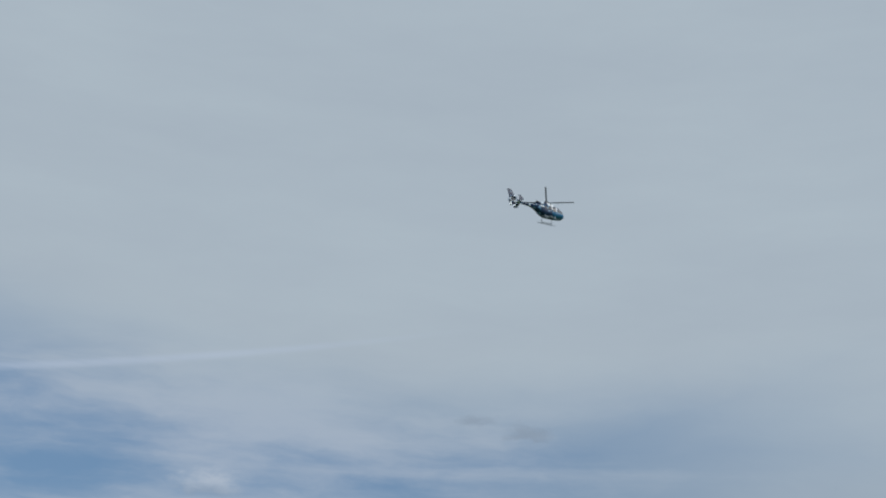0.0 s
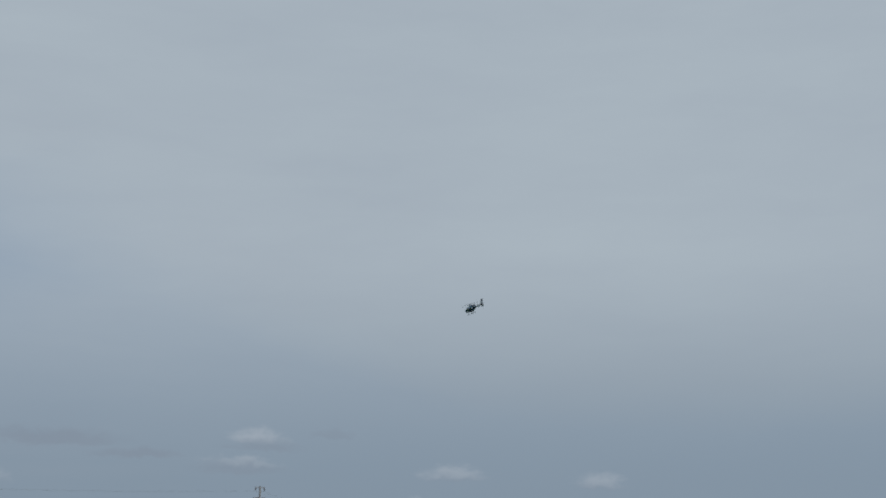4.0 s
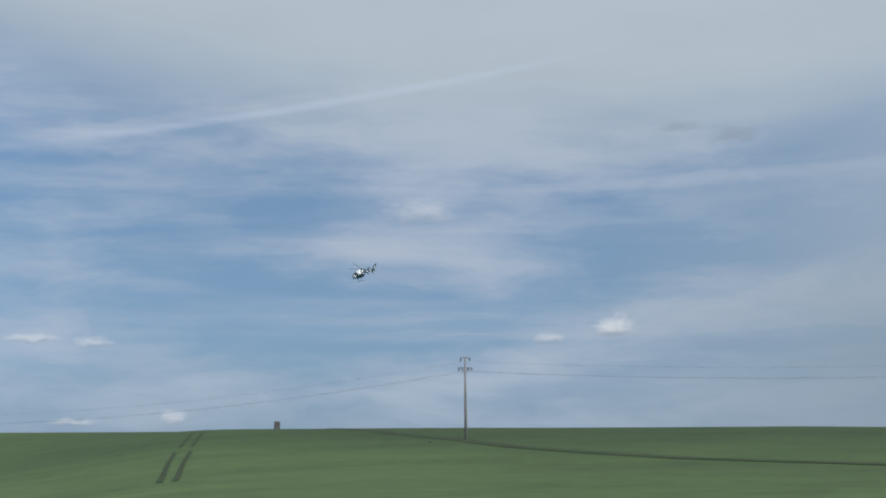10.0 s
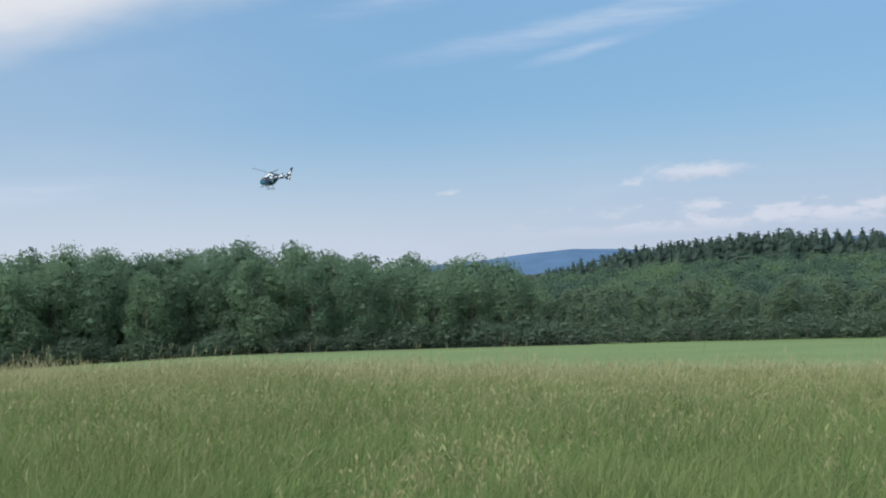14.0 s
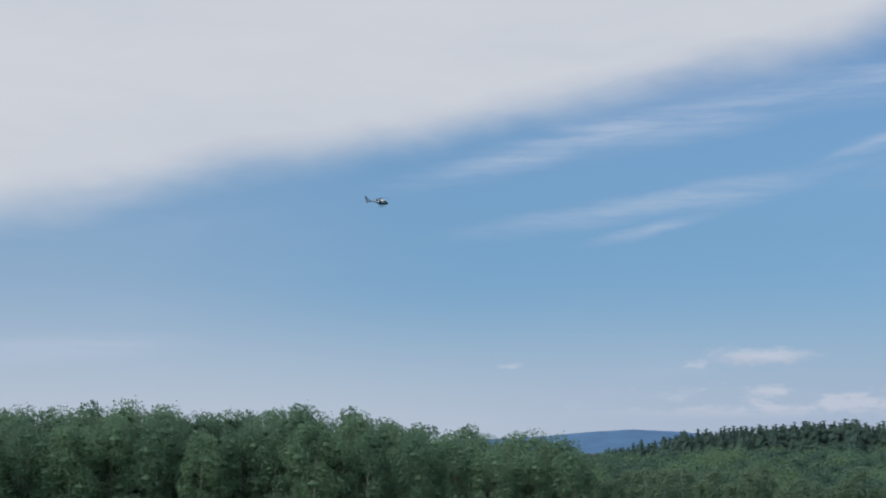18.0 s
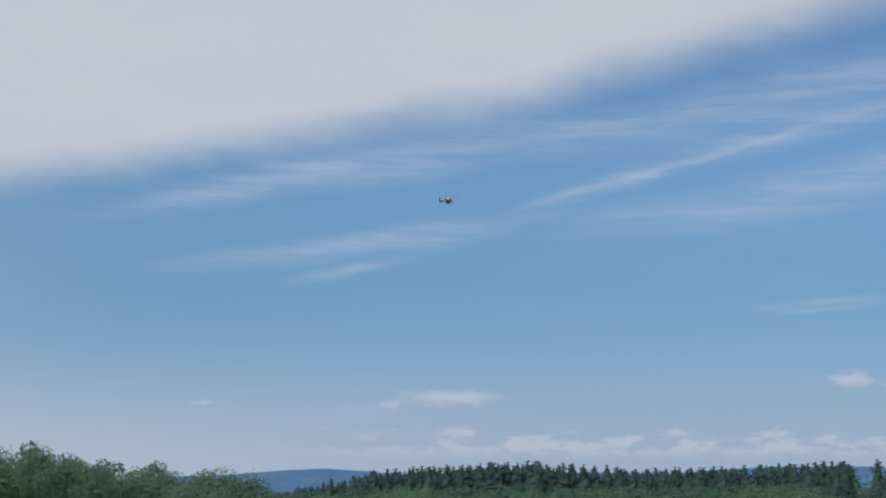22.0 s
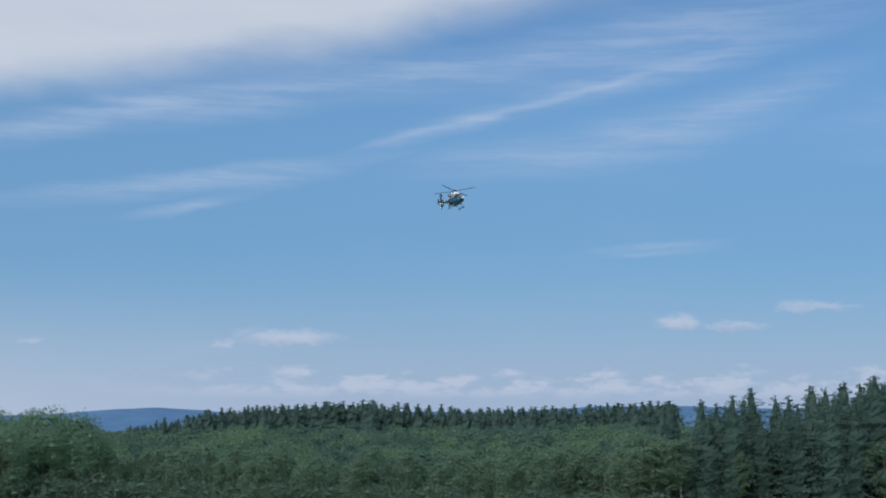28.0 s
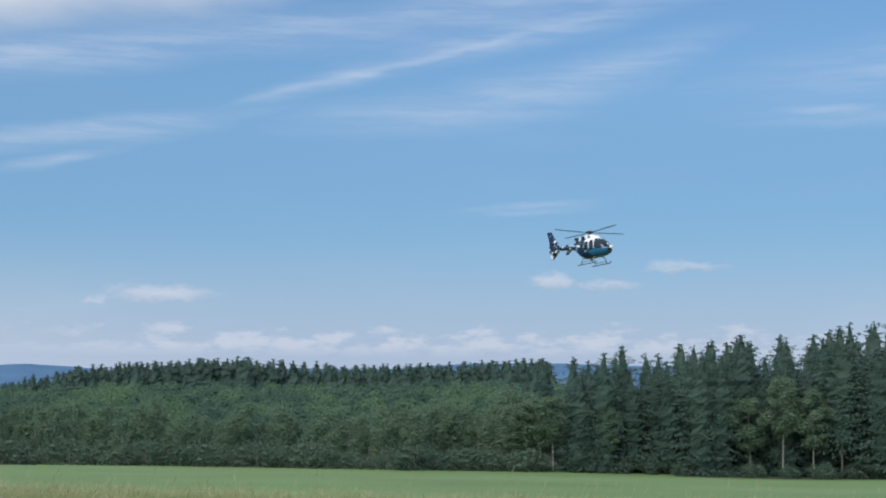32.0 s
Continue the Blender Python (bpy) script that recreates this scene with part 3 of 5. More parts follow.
def ground_many(x, y):
    """Ground heights at many places at once."""
    d, k = np.hypot(x, y), (np.degrees(np.arctan2(-x, y)) + 180) / 360 * N_AZ
    rings = np.array(RINGS)
    i = np.clip(np.searchsorted(rings, d) - 1, 0, len(rings) - 2)
    f, k0 = (d - rings[i]) / (rings[i + 1] - rings[i]), k.astype(int) % N_AZ
    g, k1 = k - np.floor(k), (k0 + 1) % N_AZ
    return (field_z[k0, i] * (1 - f) + field_z[k0, i + 1] * f) * (1 - g) + (field_z[k1, i] * (1 - f) + field_z[k1, i + 1] * f) * g


def waves(x, y, size, seed):
    """A smooth uneven pattern between 0 and 1, with patches of about the given size."""
    rng = np.random.default_rng(seed)
    total = np.zeros_like(x)
    for _ in range(9):
        a, k, ph = rng.uniform(0, 6.283), rng.uniform(0.6, 2.2) * 3.1416 / size, rng.uniform(0, 6.283)
        total += np.sin((x * np.cos(a) + y * np.sin(a)) * k + ph)
    return np.clip(0.5 + total / 7.0, 0, 1)


def grass(name, label, count, seed, az0, az1, near, far, height, mats, heads=0.5, lean=0.25, wide=0.002, power=1.0, patchy=0.0, head_size=1.0):
    """Bent blades and airy seed heads on the ground between two azimuths and two distances (tables of azimuth and distance)."""
    rng = np.random.default_rng(seed)
    az = rng.uniform(az0, az1, count)
    lo, hi = np.interp(az, *near), np.interp(az, *far)
    keep = hi > lo + 0.2
    az, lo, hi = az[keep], lo[keep], hi[keep]
    d = lo * (hi / lo) ** (rng.uniform(size=len(az)) ** power)
    x, y = -np.sin(np.radians(az)) * d, np.cos(np.radians(az)) * d
    edge = np.minimum((d - lo), (hi - d)) / (hi - lo)
    if patchy:
        keep = waves(x, y, 5.0, seed + 1) * 0.7 + np.minimum(1, edge * 4) * 0.5 + rng.uniform(-0.15, 0.15, len(x)) > patchy
        az, d, x, y = az[keep], d[keep], x[keep], y[keep]
    n = len(az)
    z = ground_many(x, y)
    clump = 0.6 * waves(x, y, 1.1, seed + 2) + 0.4 * waves(x, y, 3.5, seed + 4)
    dry = waves(x, y, 6.0, seed + 3)
    h = height * (0.28 + 0.60 * clump + 0.34 * rng.uniform(size=n))
    w = wide * (0.45 + d / 15) * rng.uniform(0.6, 1.4, n)
    ang = rng.uniform(0, 6.283, n)
    turn = np.radians(az) + rng.uniform(-0.9, 0.9, n)
    side = np.stack([np.cos(turn) * w, np.sin(turn) * w, np.zeros(n)], 1)
    bend = h * lean * rng.uniform(0.15, 1.35, n)
    tip = np.stack([np.cos(ang) * bend + 0.10 * h, np.sin(ang) * bend, np.zeros(n)], 1)
    p = np.stack([x, y, z], 1)
    up = np.array((0.0, 0.0, 1.0))
    mid = p + tip * 0.3 + up * (h * 0.6)[:, None]
    top = p + tip + up * (h * (1.0 - 0.35 * (bend / h) ** 1.0).clip(0.5, 1))[:, None]
    blades = np.stack([p - side, mid + side, top, mid - side], 1).reshape(-1, 3)
    k = np.arange(n) * 4
    quads = np.stack([k, k + 1, k + 2, k + 3], 1).tolist()
    which = [0] * n
    seeded = np.nonzero(rng.uniform(size=n) < heads * np.clip((d - 12) / 24, 0.05, 1.0) * (0.35 + 1.1 * dry) * np.interp(az, (10, 35), (1, 1.5)))[0]
    m = len(seeded)
    t, s2 = top[seeded], side[seeded] * rng.uniform(1.0, 2.0, (m, 1)) * head_size
    rise = tip[seeded] * 0.35 + up * (h[seeded] * rng.uniform(0.08, 0.20, m))[:, None] * head_size
    kites = np.stack([t - rise * 0.6, t + s2 + rise * 0.1, t + rise, t - s2 + rise * 0.3], 1).reshape(-1, 3)
    k = np.arange(m) * 4 + 4 * n
    faces = quads + np.stack([k, k + 1, k + 2, k + 3], 1).tolist()
    which += [1] * m
    return tagged(new(name, mesh_of(name, np.concatenate([blades, kites]).tolist(), faces, mats, which)), label, "grass", kind="stuff")


def panicles(name, label, count, seed, az0, az1, near, far, height, mats):
    """Loose plumes on thin stems: each a stem and six small tilted scales round its tip."""
    rng = np.random.default_rng(seed)
    az = rng.uniform(az0, az1, count)
    lo, hi = np.interp(az, *near), np.interp(az, *far)
    keep = hi > lo + 0.5
    az, lo, hi = az[keep], lo[keep], hi[keep]
    d = lo * (hi / lo) ** rng.uniform(size=len(az))
    x, y = -np.sin(np.radians(az)) * d, np.cos(np.radians(az)) * d
    keep = waves(x, y, 2.4, seed + 1) * 0.6 + waves(x, y, 7.0, seed + 2) * 0.4 > rng.uniform(0.05, 0.75, len(x)) + 0.5 * np.clip((19 - d) / 8, 0, 1)
    x, y, d, az = x[keep], y[keep], d[keep], az[keep]
    n = len(x)
    foot = np.stack([x, y, ground_many(x, y)], 1)
    h = height * rng.uniform(0.6, 1.25, n) * (0.75 + 0.45 * waves(x, y, 1.6, seed + 3))
    bend = rng.normal(size=(n, 2)) * 0.09
    top = foot + np.stack([bend[:, 0] + 0.06 * h, bend[:, 1], h], 1)
    across = np.stack([np.cos(np.radians(az)), np.sin(np.radians(az)), np.zeros(n)], 1)
    w = (0.0012 * (0.6 + d / 18))[:, None]
    pieces = [np.stack([foot - across * w, foot + across * w, top + across * w * 0.5, top - across * w * 0.5], 1)]
    long = rng.uniform(0.10, 0.19, n)
    for i in range(6):
        back = (long * (i / 5) * 0.95)[:, None]
        c = top - np.array((0, 0, 1.0)) * back + across * (rng.normal(size=n) * 0.018)[:, None] * (0.4 + i / 4)
        u = rng.normal(size=(n, 3)) * 0.011 + np.array((0, 0, 0.022))
        v = across * (rng.uniform(0.005, 0.011, n) * (0.6 + d / 45))[:, None] + rng.normal(size=(n, 3)) * 0.003
        pieces.append(np.stack([c - u, c + v, c + u, c - v], 1))
    verts = np.concatenate(pieces).reshape(-1, 3)
    k = np.arange(len(verts) // 4) * 4
    which = [1] * n + [0] * (6 * n)
    return tagged(new(name, mesh_of(name, verts.tolist(), np.stack([k, k + 1, k + 2, k + 3], 1).tolist(), mats, which)), label, "grass", kind="stuff")


# ---------- trees ----------
def blob(c, r, rng):
    """The shaded inner mass of a clump of foliage: points and faces."""
    pts = [(c[0] + dx * r * rng.uniform(0.75, 1.2), c[1] + dy * r * rng.uniform(0.75, 1.2), c[2] + dz * r * 0.75) for dx, dy, dz in ((0, 0, 1), (1, 0, 0.1), (0, 1, -0.1), (-1, 0, 0.1), (0, -1, -0.1), (0, 0, -1))]
    return pts, [(0, 1, 2), (0, 2, 3), (0, 3, 4), (0, 4, 1), (5, 2, 1), (5, 3, 2), (5, 4, 3), (5, 1, 4)]


def spruce_crown(seed, h, base, radius, boughs, sprigs, fat=1.0, blunt=0.60, tiers=22, sides=8, core=0.38):
    """Drooping fan-shaped boughs all the way up the stem, each a fringe of hanging needle sprays."""
    rng = np.random.default_rng(seed)
    verts, faces = [], []
    lobe = rng.uniform(0, 6.28, 3)
    for i in range(boughs):
        u = min(max((i + rng.uniform(-5, 5)) / boughs, 0), 1) ** 1.08
        z = base + (h - base) * u
        a = i * 2.39996 + rng.uniform(-0.5, 0.5)
        uneven = 1 + 0.20 * math.sin(2 * a + lobe[0] + 5 * u) + 0.13 * math.sin(13 * u + 2 * a + lobe[1])
        r = (min(radius * (0.72 + 0.28 * min(1, u * 4 + 0.2)), blunt * (h - z)) * uneven + 0.22) * rng.uniform(0.48, 1.18)
        out = np.array((math.cos(a), math.sin(a), 0))
        side = np.array((-math.sin(a), math.cos(a), 0))
        droop, rise = rng.uniform(0.10, 0.60) * (1 - 0.8 * u), 0.45 * u * u
        fan = rng.uniform(0.30, 0.5) * r
        count = max(6, int(sprigs * min(1, 0.4 + r / radius)))
        for s in range(count):
            v = 0.12 + 0.88 * math.sqrt((s + rng.uniform(0, 0.9)) / count)
            off = rng.uniform(-1, 1) * fan * math.sin(min(v, 0.9) * 2.6)
            c = out * r * v + side * off + np.array((0, 0, z - droop * r * v ** 1.5 + rise * r * v - 0.35 * abs(off) * (1 - u)))
            size = fat * (0.42 + 0.26 * (1 - u)) * rng.uniform(0.7, 1.35)
            lean = side * (off / max(fan, 0.01)) * 0.7 + out * rng.uniform(0.4, 0.9)
            hang = np.array((0, 0, -size * rng.uniform(0.25, 0.8) * (1 - 0.7 * u)))
            spin = rng.uniform(-1.0, 1.0)
            across = np.cross(lean, (0, 0, 1)) * math.cos(spin) + np.array((0, 0, math.sin(spin)))
            across = across * size * rng.uniform(0.2, 0.36)
            j = len(verts)
            verts += [c - lean * size * 0.4, c + across + hang * 0.45, c + lean * size * 0.7 + hang, c - across + hang * 0.45]
            faces.append((j, j + 1, j + 2, j + 3))
    # the shaded inner mass of the boughs, in ragged tiers
    k0 = len(verts)
    for t in range(tiers):
        u = t / (tiers - 1)
        z = base + (h - 0.4 - base) * u
        for k in range(sides):
            r = (min(radius * (0.72 + 0.28 * min(1, u * 4 + 0.2)), blunt * (h - z)) * core + 0.03) * rng.uniform(0.65, 1.25)
            a = k * 6.2832 / sides + t * 0.3
            verts.append((r * math.cos(a), r * math.sin(a), z + rng.uniform(-0.3, 0.3)))
    for t in range(tiers - 1):
        for k in range(sides):
            i, j = k0 + t * sides, (k + 1) % sides
            faces.append((i + k, i + j, i + sides + j, i + sides + k))
    for k in range(5):
        j = len(verts)
        a = k * 1.2566
        verts += [(0.12 * math.cos(a), 0.12 * math.sin(a), h - 0.7), (0.12 * math.cos(a + 1.2), 0.12 * math.sin(a + 1.2), h - 0.7), (0, 0, h + 0.25)]
        faces.append((j, j + 1, j + 2))
    return verts, faces


def trunk_bits(seed, h, r, limbs=0, spread=2.0, start=0.45):
    rng = np.random.default_rng(seed + 500)
    bend = rng.uniform(-0.03, 0.03, 2)
    line = [(bend[0] * h * t * t, bend[1] * h * t * t, h * t - (0.3 if t == 0 else 0)) for t in (0, 0.12, 0.4, 0.7, 0.97)]
    bits = [tube(line, [r * 1.25, r, r * 0.78, r * 0.5, r * 0.12], 8)]
    for k in range(limbs):
        t = rng.uniform(start, 0.85)
        a = k * 2.4 + rng.uniform(-0.4, 0.4)
        p = Vector((bend[0] * h * t * t, bend[1] * h * t * t, h * t))
        e = p + Vector((math.cos(a) * spread, math.sin(a) * spread, spread * rng.uniform(0.5, 1.1))) * rng.uniform(0.7, 1.2)
        m = p.lerp(e, 0.5) + Vector((0, 0, -0.1 * spread))
        bits.append(tube([p, m, e], [r * 0.35, r * 0.22, r * 0.06], 5))
    return joined(bits)


def leaf_crown(seed, h, base, radius, clumps, leaves, size, squash=1.0, inner=0.42, ragged=0.35):
    """Many small leaf sprays, turned every way, that fill uneven domes of foliage round the limbs."""
    rng = np.random.default_rng(seed)
    verts, faces, count = [], [], 0
    mid, half = (h + base) / 2, (h - base) / 2
    for i in range(clumps):
        u = 1 - 2 * (i + rng.uniform(0.0, 1.0)) / clumps
        wide = radius * math.sqrt(max(0.06, 1 - abs(u) ** 2.2)) * squash
        a, q = i * 2.39996 + rng.uniform(-0.8, 0.8), rng.uniform(0.50, 0.95)
        c = np.array((math.cos(a) * wide * q, math.sin(a) * wide * q, mid + u * half * 0.84 + rng.uniform(-0.08, 0.08) * half))
        cr = radius * rng.uniform(0.28, 0.52)
        core = blob(c, cr * inner, rng)
        faces += [tuple(k + count for k in f) for f in core[1]]
        v = rng.normal(size=(leaves, 3))
        v /= np.linalg.norm(v, axis=1)[:, None]
        knot = np.sin(v @ rng.uniform(-5, 5, 3) + 1.0) * 0.12
        pos = c + v * (cr * (rng.uniform(0.62, 1.06, leaves) + knot + (rng.uniform(size=leaves) < 0.08) * ragged * rng.uniform(0.3, 1, leaves)))[:, None]
        n = v * 0.40 + rng.normal(size=(leaves, 3)) * 0.7 + np.array((0, 0, 0.15))
        n /= np.linalg.norm(n, axis=1)[:, None]
        t = np.cross(n, rng.normal(size=(leaves, 3)))
        t /= np.linalg.norm(t, axis=1)[:, None] + 1e-6
        b = np.cross(n, t)
        s = (size * rng.uniform(0.6, 1.3, leaves))[:, None]
        tri = np.stack([pos - t * s, pos + t * s * 0.7 + b * s * 0.75, pos + t * s * 0.7 - b * s * 0.75], 1).reshape(-1, 3)
        k = count + len(core[0]) + 3 * np.arange(leaves)
        faces += np.stack([k, k + 1, k + 2], 1).tolist()
        verts += [np.array(core[0]), tri]
        count += len(core[0]) + len(tri)
    return np.concatenate(verts).tolist(), faces


def tree(name, label, category, crown, trunk, leaf_mat, bark_mat, group):
    root = thing(name, label, category, group)
    part("trunk", mesh_of("trunk", *trunk, (bark_mat,), None, True), root)
    part("crown", mesh_of("crown", *crown, (leaf_mat,)), root)
    return root


def plant(protos, places):
    """Copies of the prototypes at places: rows of prototype index, azimuth, distance, width and height factors. The last of each stands as itself."""
    last = {}
    rng = random.Random(7)
    for row in places:
        last[row[0]] = row
    for row in places:
        i, az, d, w, h = row
        proto = protos[i]
        turn = rng.uniform(0, 360)
        p = spot(az, d)
        m = pose(p.x, p.y, p.z - 0.1, rng.uniform(-1.5, 1.5), rng.uniform(-1.5, 1.5), turn)
        proto.scale = (w, w, h)
        if row is not last[i]:
            copy_thing(proto, m)
    for i, proto in enumerate(protos):
        if i not in last:
            for ob in [*proto.children_recursive, proto]:
                bpy.data.objects.remove(ob)
    for i, row in last.items():
        _, az, d, w, h = row
        p = spot(az, d)
        protos[i].matrix_basis = pose(p.x, p.y, p.z - 0.1) @ Matrix.Diagonal((w, w, h, 1))


def stand_height(az):
    return float(np.interp(az, (-33, -30, -27, -22, -16, -11, -6, -2, 1), (15, 20.6, 22.9, 23.6, 22.8, 21.3, 19.0, 17.5, 16.8)))


def build_spruce_stand():
    lab = "tall dark green spruce with a bare lower trunk"
    protos = [tree("spruce_tree", lab, "tree", spruce_crown(11 + i, 20, cb, rad, n, k, f), trunk_bits(11 + i, 20, 0.125), M_spruce, M_bark, "spruces of the wood")
              for i, (cb, rad, n, k, f) in enumerate(((4.8, 3.9, 230, 24, 0.72), (6.3, 3.6, 220, 24, 0.72), (1.0, 4.2, 160, 10, 1.1), (3.0, 3.6, 240, 24, 0.72), (0.8, 3.9, 260, 24, 0.72), (2.0, 3.8, 150, 10, 1.1)))]
    larch = [tree("larch_tree", "paler green larch with a thin pale trunk at the wood's edge", "tree", leaf_crown(31 + i, 20, cb, rad, 30, 150, 0.17, 1.0, 0.5), trunk_bits(31 + i, 18, 0.09), M_pale, M_birch, "larches of the wood")
             for i, (cb, rad) in enumerate(((6.0, 2.8), (8.0, 2.5)))]
    rng = random.Random(3)
    rows, pale = [], []
    for row in range(6):
        az = -29.7 + row * 0.12
        while az < -1.25 + row * 0.05:
            h = stand_height(az) / 20 * (rng.uniform(0.86, 1.06) if rng.random() < 0.7 else rng.uniform(0.98, 1.07))
            w = h * rng.uniform(0.95, 1.3)
            d = wood_edge(az) + 4 + row * 4.5 + rng.uniform(-1.6, 1.6)
            if row < 2 and -20 < az < -7 and rng.random() < (0.5 if row == 0 else 0.2):
                pale.append((len(pale) % 2, az, d - 1.5, w * 0.95, h * rng.uniform(0.55, 0.8)))
            else:
                rows.append((rng.choice((0, 1, 1, 0, 3) if -24.5 < az < -7.2 and row == 0 else (3, 4, 4)) if row < 2 else rng.choice((2, 5)), az, d, w, h * (1.0 if row else rng.uniform(0.8, 1.0))))
            az += rng.uniform(0.7, 1.45) if row < 3 else rng.uniform(1.1, 1.9)
    plant(protos, rows)
    for i, (az, top, wide) in enumerate(((1.35, -0.75, 0.8), (0.75, -0.6, 0.85), (0.15, -0.45, 0.95), (-0.35, -0.4, 0.95), (-2.6, -0.9, 0.7))):
        d = wood_edge(az) + 2
        pale.append((i % 2, az, d, wide, (EYE[2] + d * math.tan(radians(top)) - spot(az, d).z) / 20.3))
    plant(larch, pale)
    last = [tree("broadleaf_tree", "dark round-crowned tree closing the end of the spruce wood", "tree", leaf_crown(34 + i, 12, 0.3, 3.2, 36, 150, 0.20), trunk_bits(34 + i, 8, 0.16, 5, 2.0, 0.3), M_dark, M_bark, "trees at the end of the spruce wood") for i in range(2)]
    ends = []
    for i, (az, d, el, wide) in enumerate(((-30.3, 212, 1.4, 0.7), (-30.85, 214, 1.15, 0.62), (-30.6, 210, 0.4, 0.7), (-31.9, 219, 0.07, 0.6), (-31.4, 216, -0.6, 0.6), (-32.1, 221, -0.9, 0.5))):
        tall = (EYE[2] + d * math.tan(radians(el)) - spot(az, d).z) / 12.3
        ends.append((i % 2, az, d, wide, tall))
    plant(last, ends)


def bush_proto(name, label, seed, h, r, mat, flowers=False, n=16):
    root = thing(name, label, "bush", "bushes at the wood's edge")
    part("foliage", mesh_of("foliage", *leaf_crown(seed, h, 0.1, r, n, 75, 0.13), (mat,)), root)
    part("stem", mesh_of("stem", *trunk_bits(seed, h * 0.8, 0.05, 5, r * 0.6, 0.1), (M_bark,)), root)
    if flowers:
        part("blossom", mesh_of("blossom", *leaf_crown(seed + 3, h * 1.03, h * 0.3, r * 1.02, 6, 12, 0.10, 1.0, 0.05), (M_flower,)), root)
    return root


def build_undergrowth():
    rng = random.Random(9)
    protos = [bush_proto("bush", "dense dark green shrub at the foot of the wood", 60 + i, 2.4, 1.9, M_dark) for i in range(3)]
    elder = [bush_proto("flowering_bush", "green shrub with creamy white blossoms at the wood's edge", 70, 3.0, 2.2, M_pale, True)]
    rows = []
    az = -32.6
    while az < -0.5:
        s = rng.uniform(0.35, 1.1)
        rows.append((rng.randrange(3), az, wood_edge(az) + rng.uniform(0.5, 5), s * 1.2, s))
        az += rng.uniform(0.55, 1.4)
    az = -29.5
    while az < -1.0:
        t = rng.uniform(1.0, 2.0)
        rows.append((rng.randrange(3), az, wood_edge(az) + rng.uniform(8, 22), t * 1.2, t))
        az += rng.uniform(0.7, 1.5)
    plant(protos, rows)
    plant(elder, [(0, -32.5, 217, 1.15, 0.85), (0, -32.0, 214, 1.0, 0.8), (0, -26.5, 204, 0.7, 0.8), (0, -22.9, 202, 0.6, 0.7), (0, -29.3, 209, 0.5, 0.55), (0, -20.4, 202, 0.5, 0.6)])


def leafy_height(az):
    """Crown tops of the broad-leaved wood, above the ground there."""
    top = float(np.interp(az, (22, 24, 27, 31, 33, 35, 38, 42, 47, 52, 60), (0.0, 0.3, 0.6, 0.95, 1.5, 1.55, 1.3, 1.65, 1.45, 1.45, 1.1)))
    return top


def build_leafy_wood():
    lab = "large broad-leaved tree with a dense dark green crown"
    protos = [tree("broadleaf_tree", lab, "tree", leaf_crown(80 + i, 18, 0.2, r, n, k, z), trunk_bits(80 + i, 12, 0.26, 6, 2.6, 0.3), M_leaf, M_bark, "trees of the broad-leaved wood")
              for i, (r, n, k, z) in enumerate(((4.8, 30, 380, 0.18), (5.6, 34, 380, 0.18), (4.6, 24, 150, 0.30), (5.2, 30, 380, 0.18), (5.2, 24, 150, 0.30)))]
    thin = [tree("sparse_tree", "half-bare broad-leaved tree with thin upper twigs", "tree", leaf_crown(90, 18, 6, 3.4, 20, 60, 0.22), trunk_bits(90, 18.3, 0.24, 16, 2.8, 0.35), M_leaf, M_bark, "trees of the broad-leaved wood")]
    rng = random.Random(5)
    rows = []
    for row in range(4):
        az = 23.2 + row * 0.5
        while az < 62:
            d = wood_edge(az) + 6 + row * 9 + rng.uniform(-2.5, 2.5)
            z = spot(az, d).z
            top = EYE[2] + d * math.tan(radians(leafy_height(az) - (0.45 if row == 0 else 0.0) + rng.uniform(-0.25, 0.2)))
            h = max(0.35, (top - z) / 18)
            rows.append((rng.choice((0, 1, 3)) if row < 2 else rng.choice((2, 4)), az, d, h * rng.uniform(0.9, 1.15), h))
            az += rng.uniform(1.3, 2.1)
    plant(protos, rows)
    plant(thin, [(0, az, 226, 0.95, (EYE[2] + 226 * math.tan(radians(e)) - spot(az, 226).z) / 18.3) for az, e in ((30.6, 1.12), (31.2, 1.0), (31.9, 1.15), (45.7, 1.5), (40.0, 1.7))])
    edge = [tree("young_tree", "young leafy birch with a thin pale trunk at the field's edge", "tree", leaf_crown(95 + i, 10, 1.5, 2.3, 30, 110, 0.14), trunk_bits(95 + i, 8.0, 0.08, 5, 1.4, 0.3), M_pale, M_birch, "young trees at the field's edge") for i in range(2)]
    rows = []
    az = 0.4
    while az < 24:
        d = wood_edge(az) + rng.uniform(3, 12)
        s = rng.uniform(0.75, 1.15) * float(np.interp(az, (0, 4, 12, 24), (1.25, 1.15, 0.9, 0.85)))
        rows.append((rng.randrange(2), az, d, s, s))
        az += rng.uniform(0.45, 0.85)
    plant(edge, rows)
    low = [bush_proto("bush", "dense dark green shrub at the foot of the wood", 64 + i, 3.0, 2.4, M_dark) for i in range(3)]
    rows = []
    az = 0.2
    while az < 61:
        s = rng.uniform(0.6, 1.3)
        rows.append((rng.randrange(3), az, wood_edge(az) + rng.uniform(0.8, 3.5), s * 1.15, s))
        az += rng.uniform(0.5, 1.0)
    plant(low, rows)


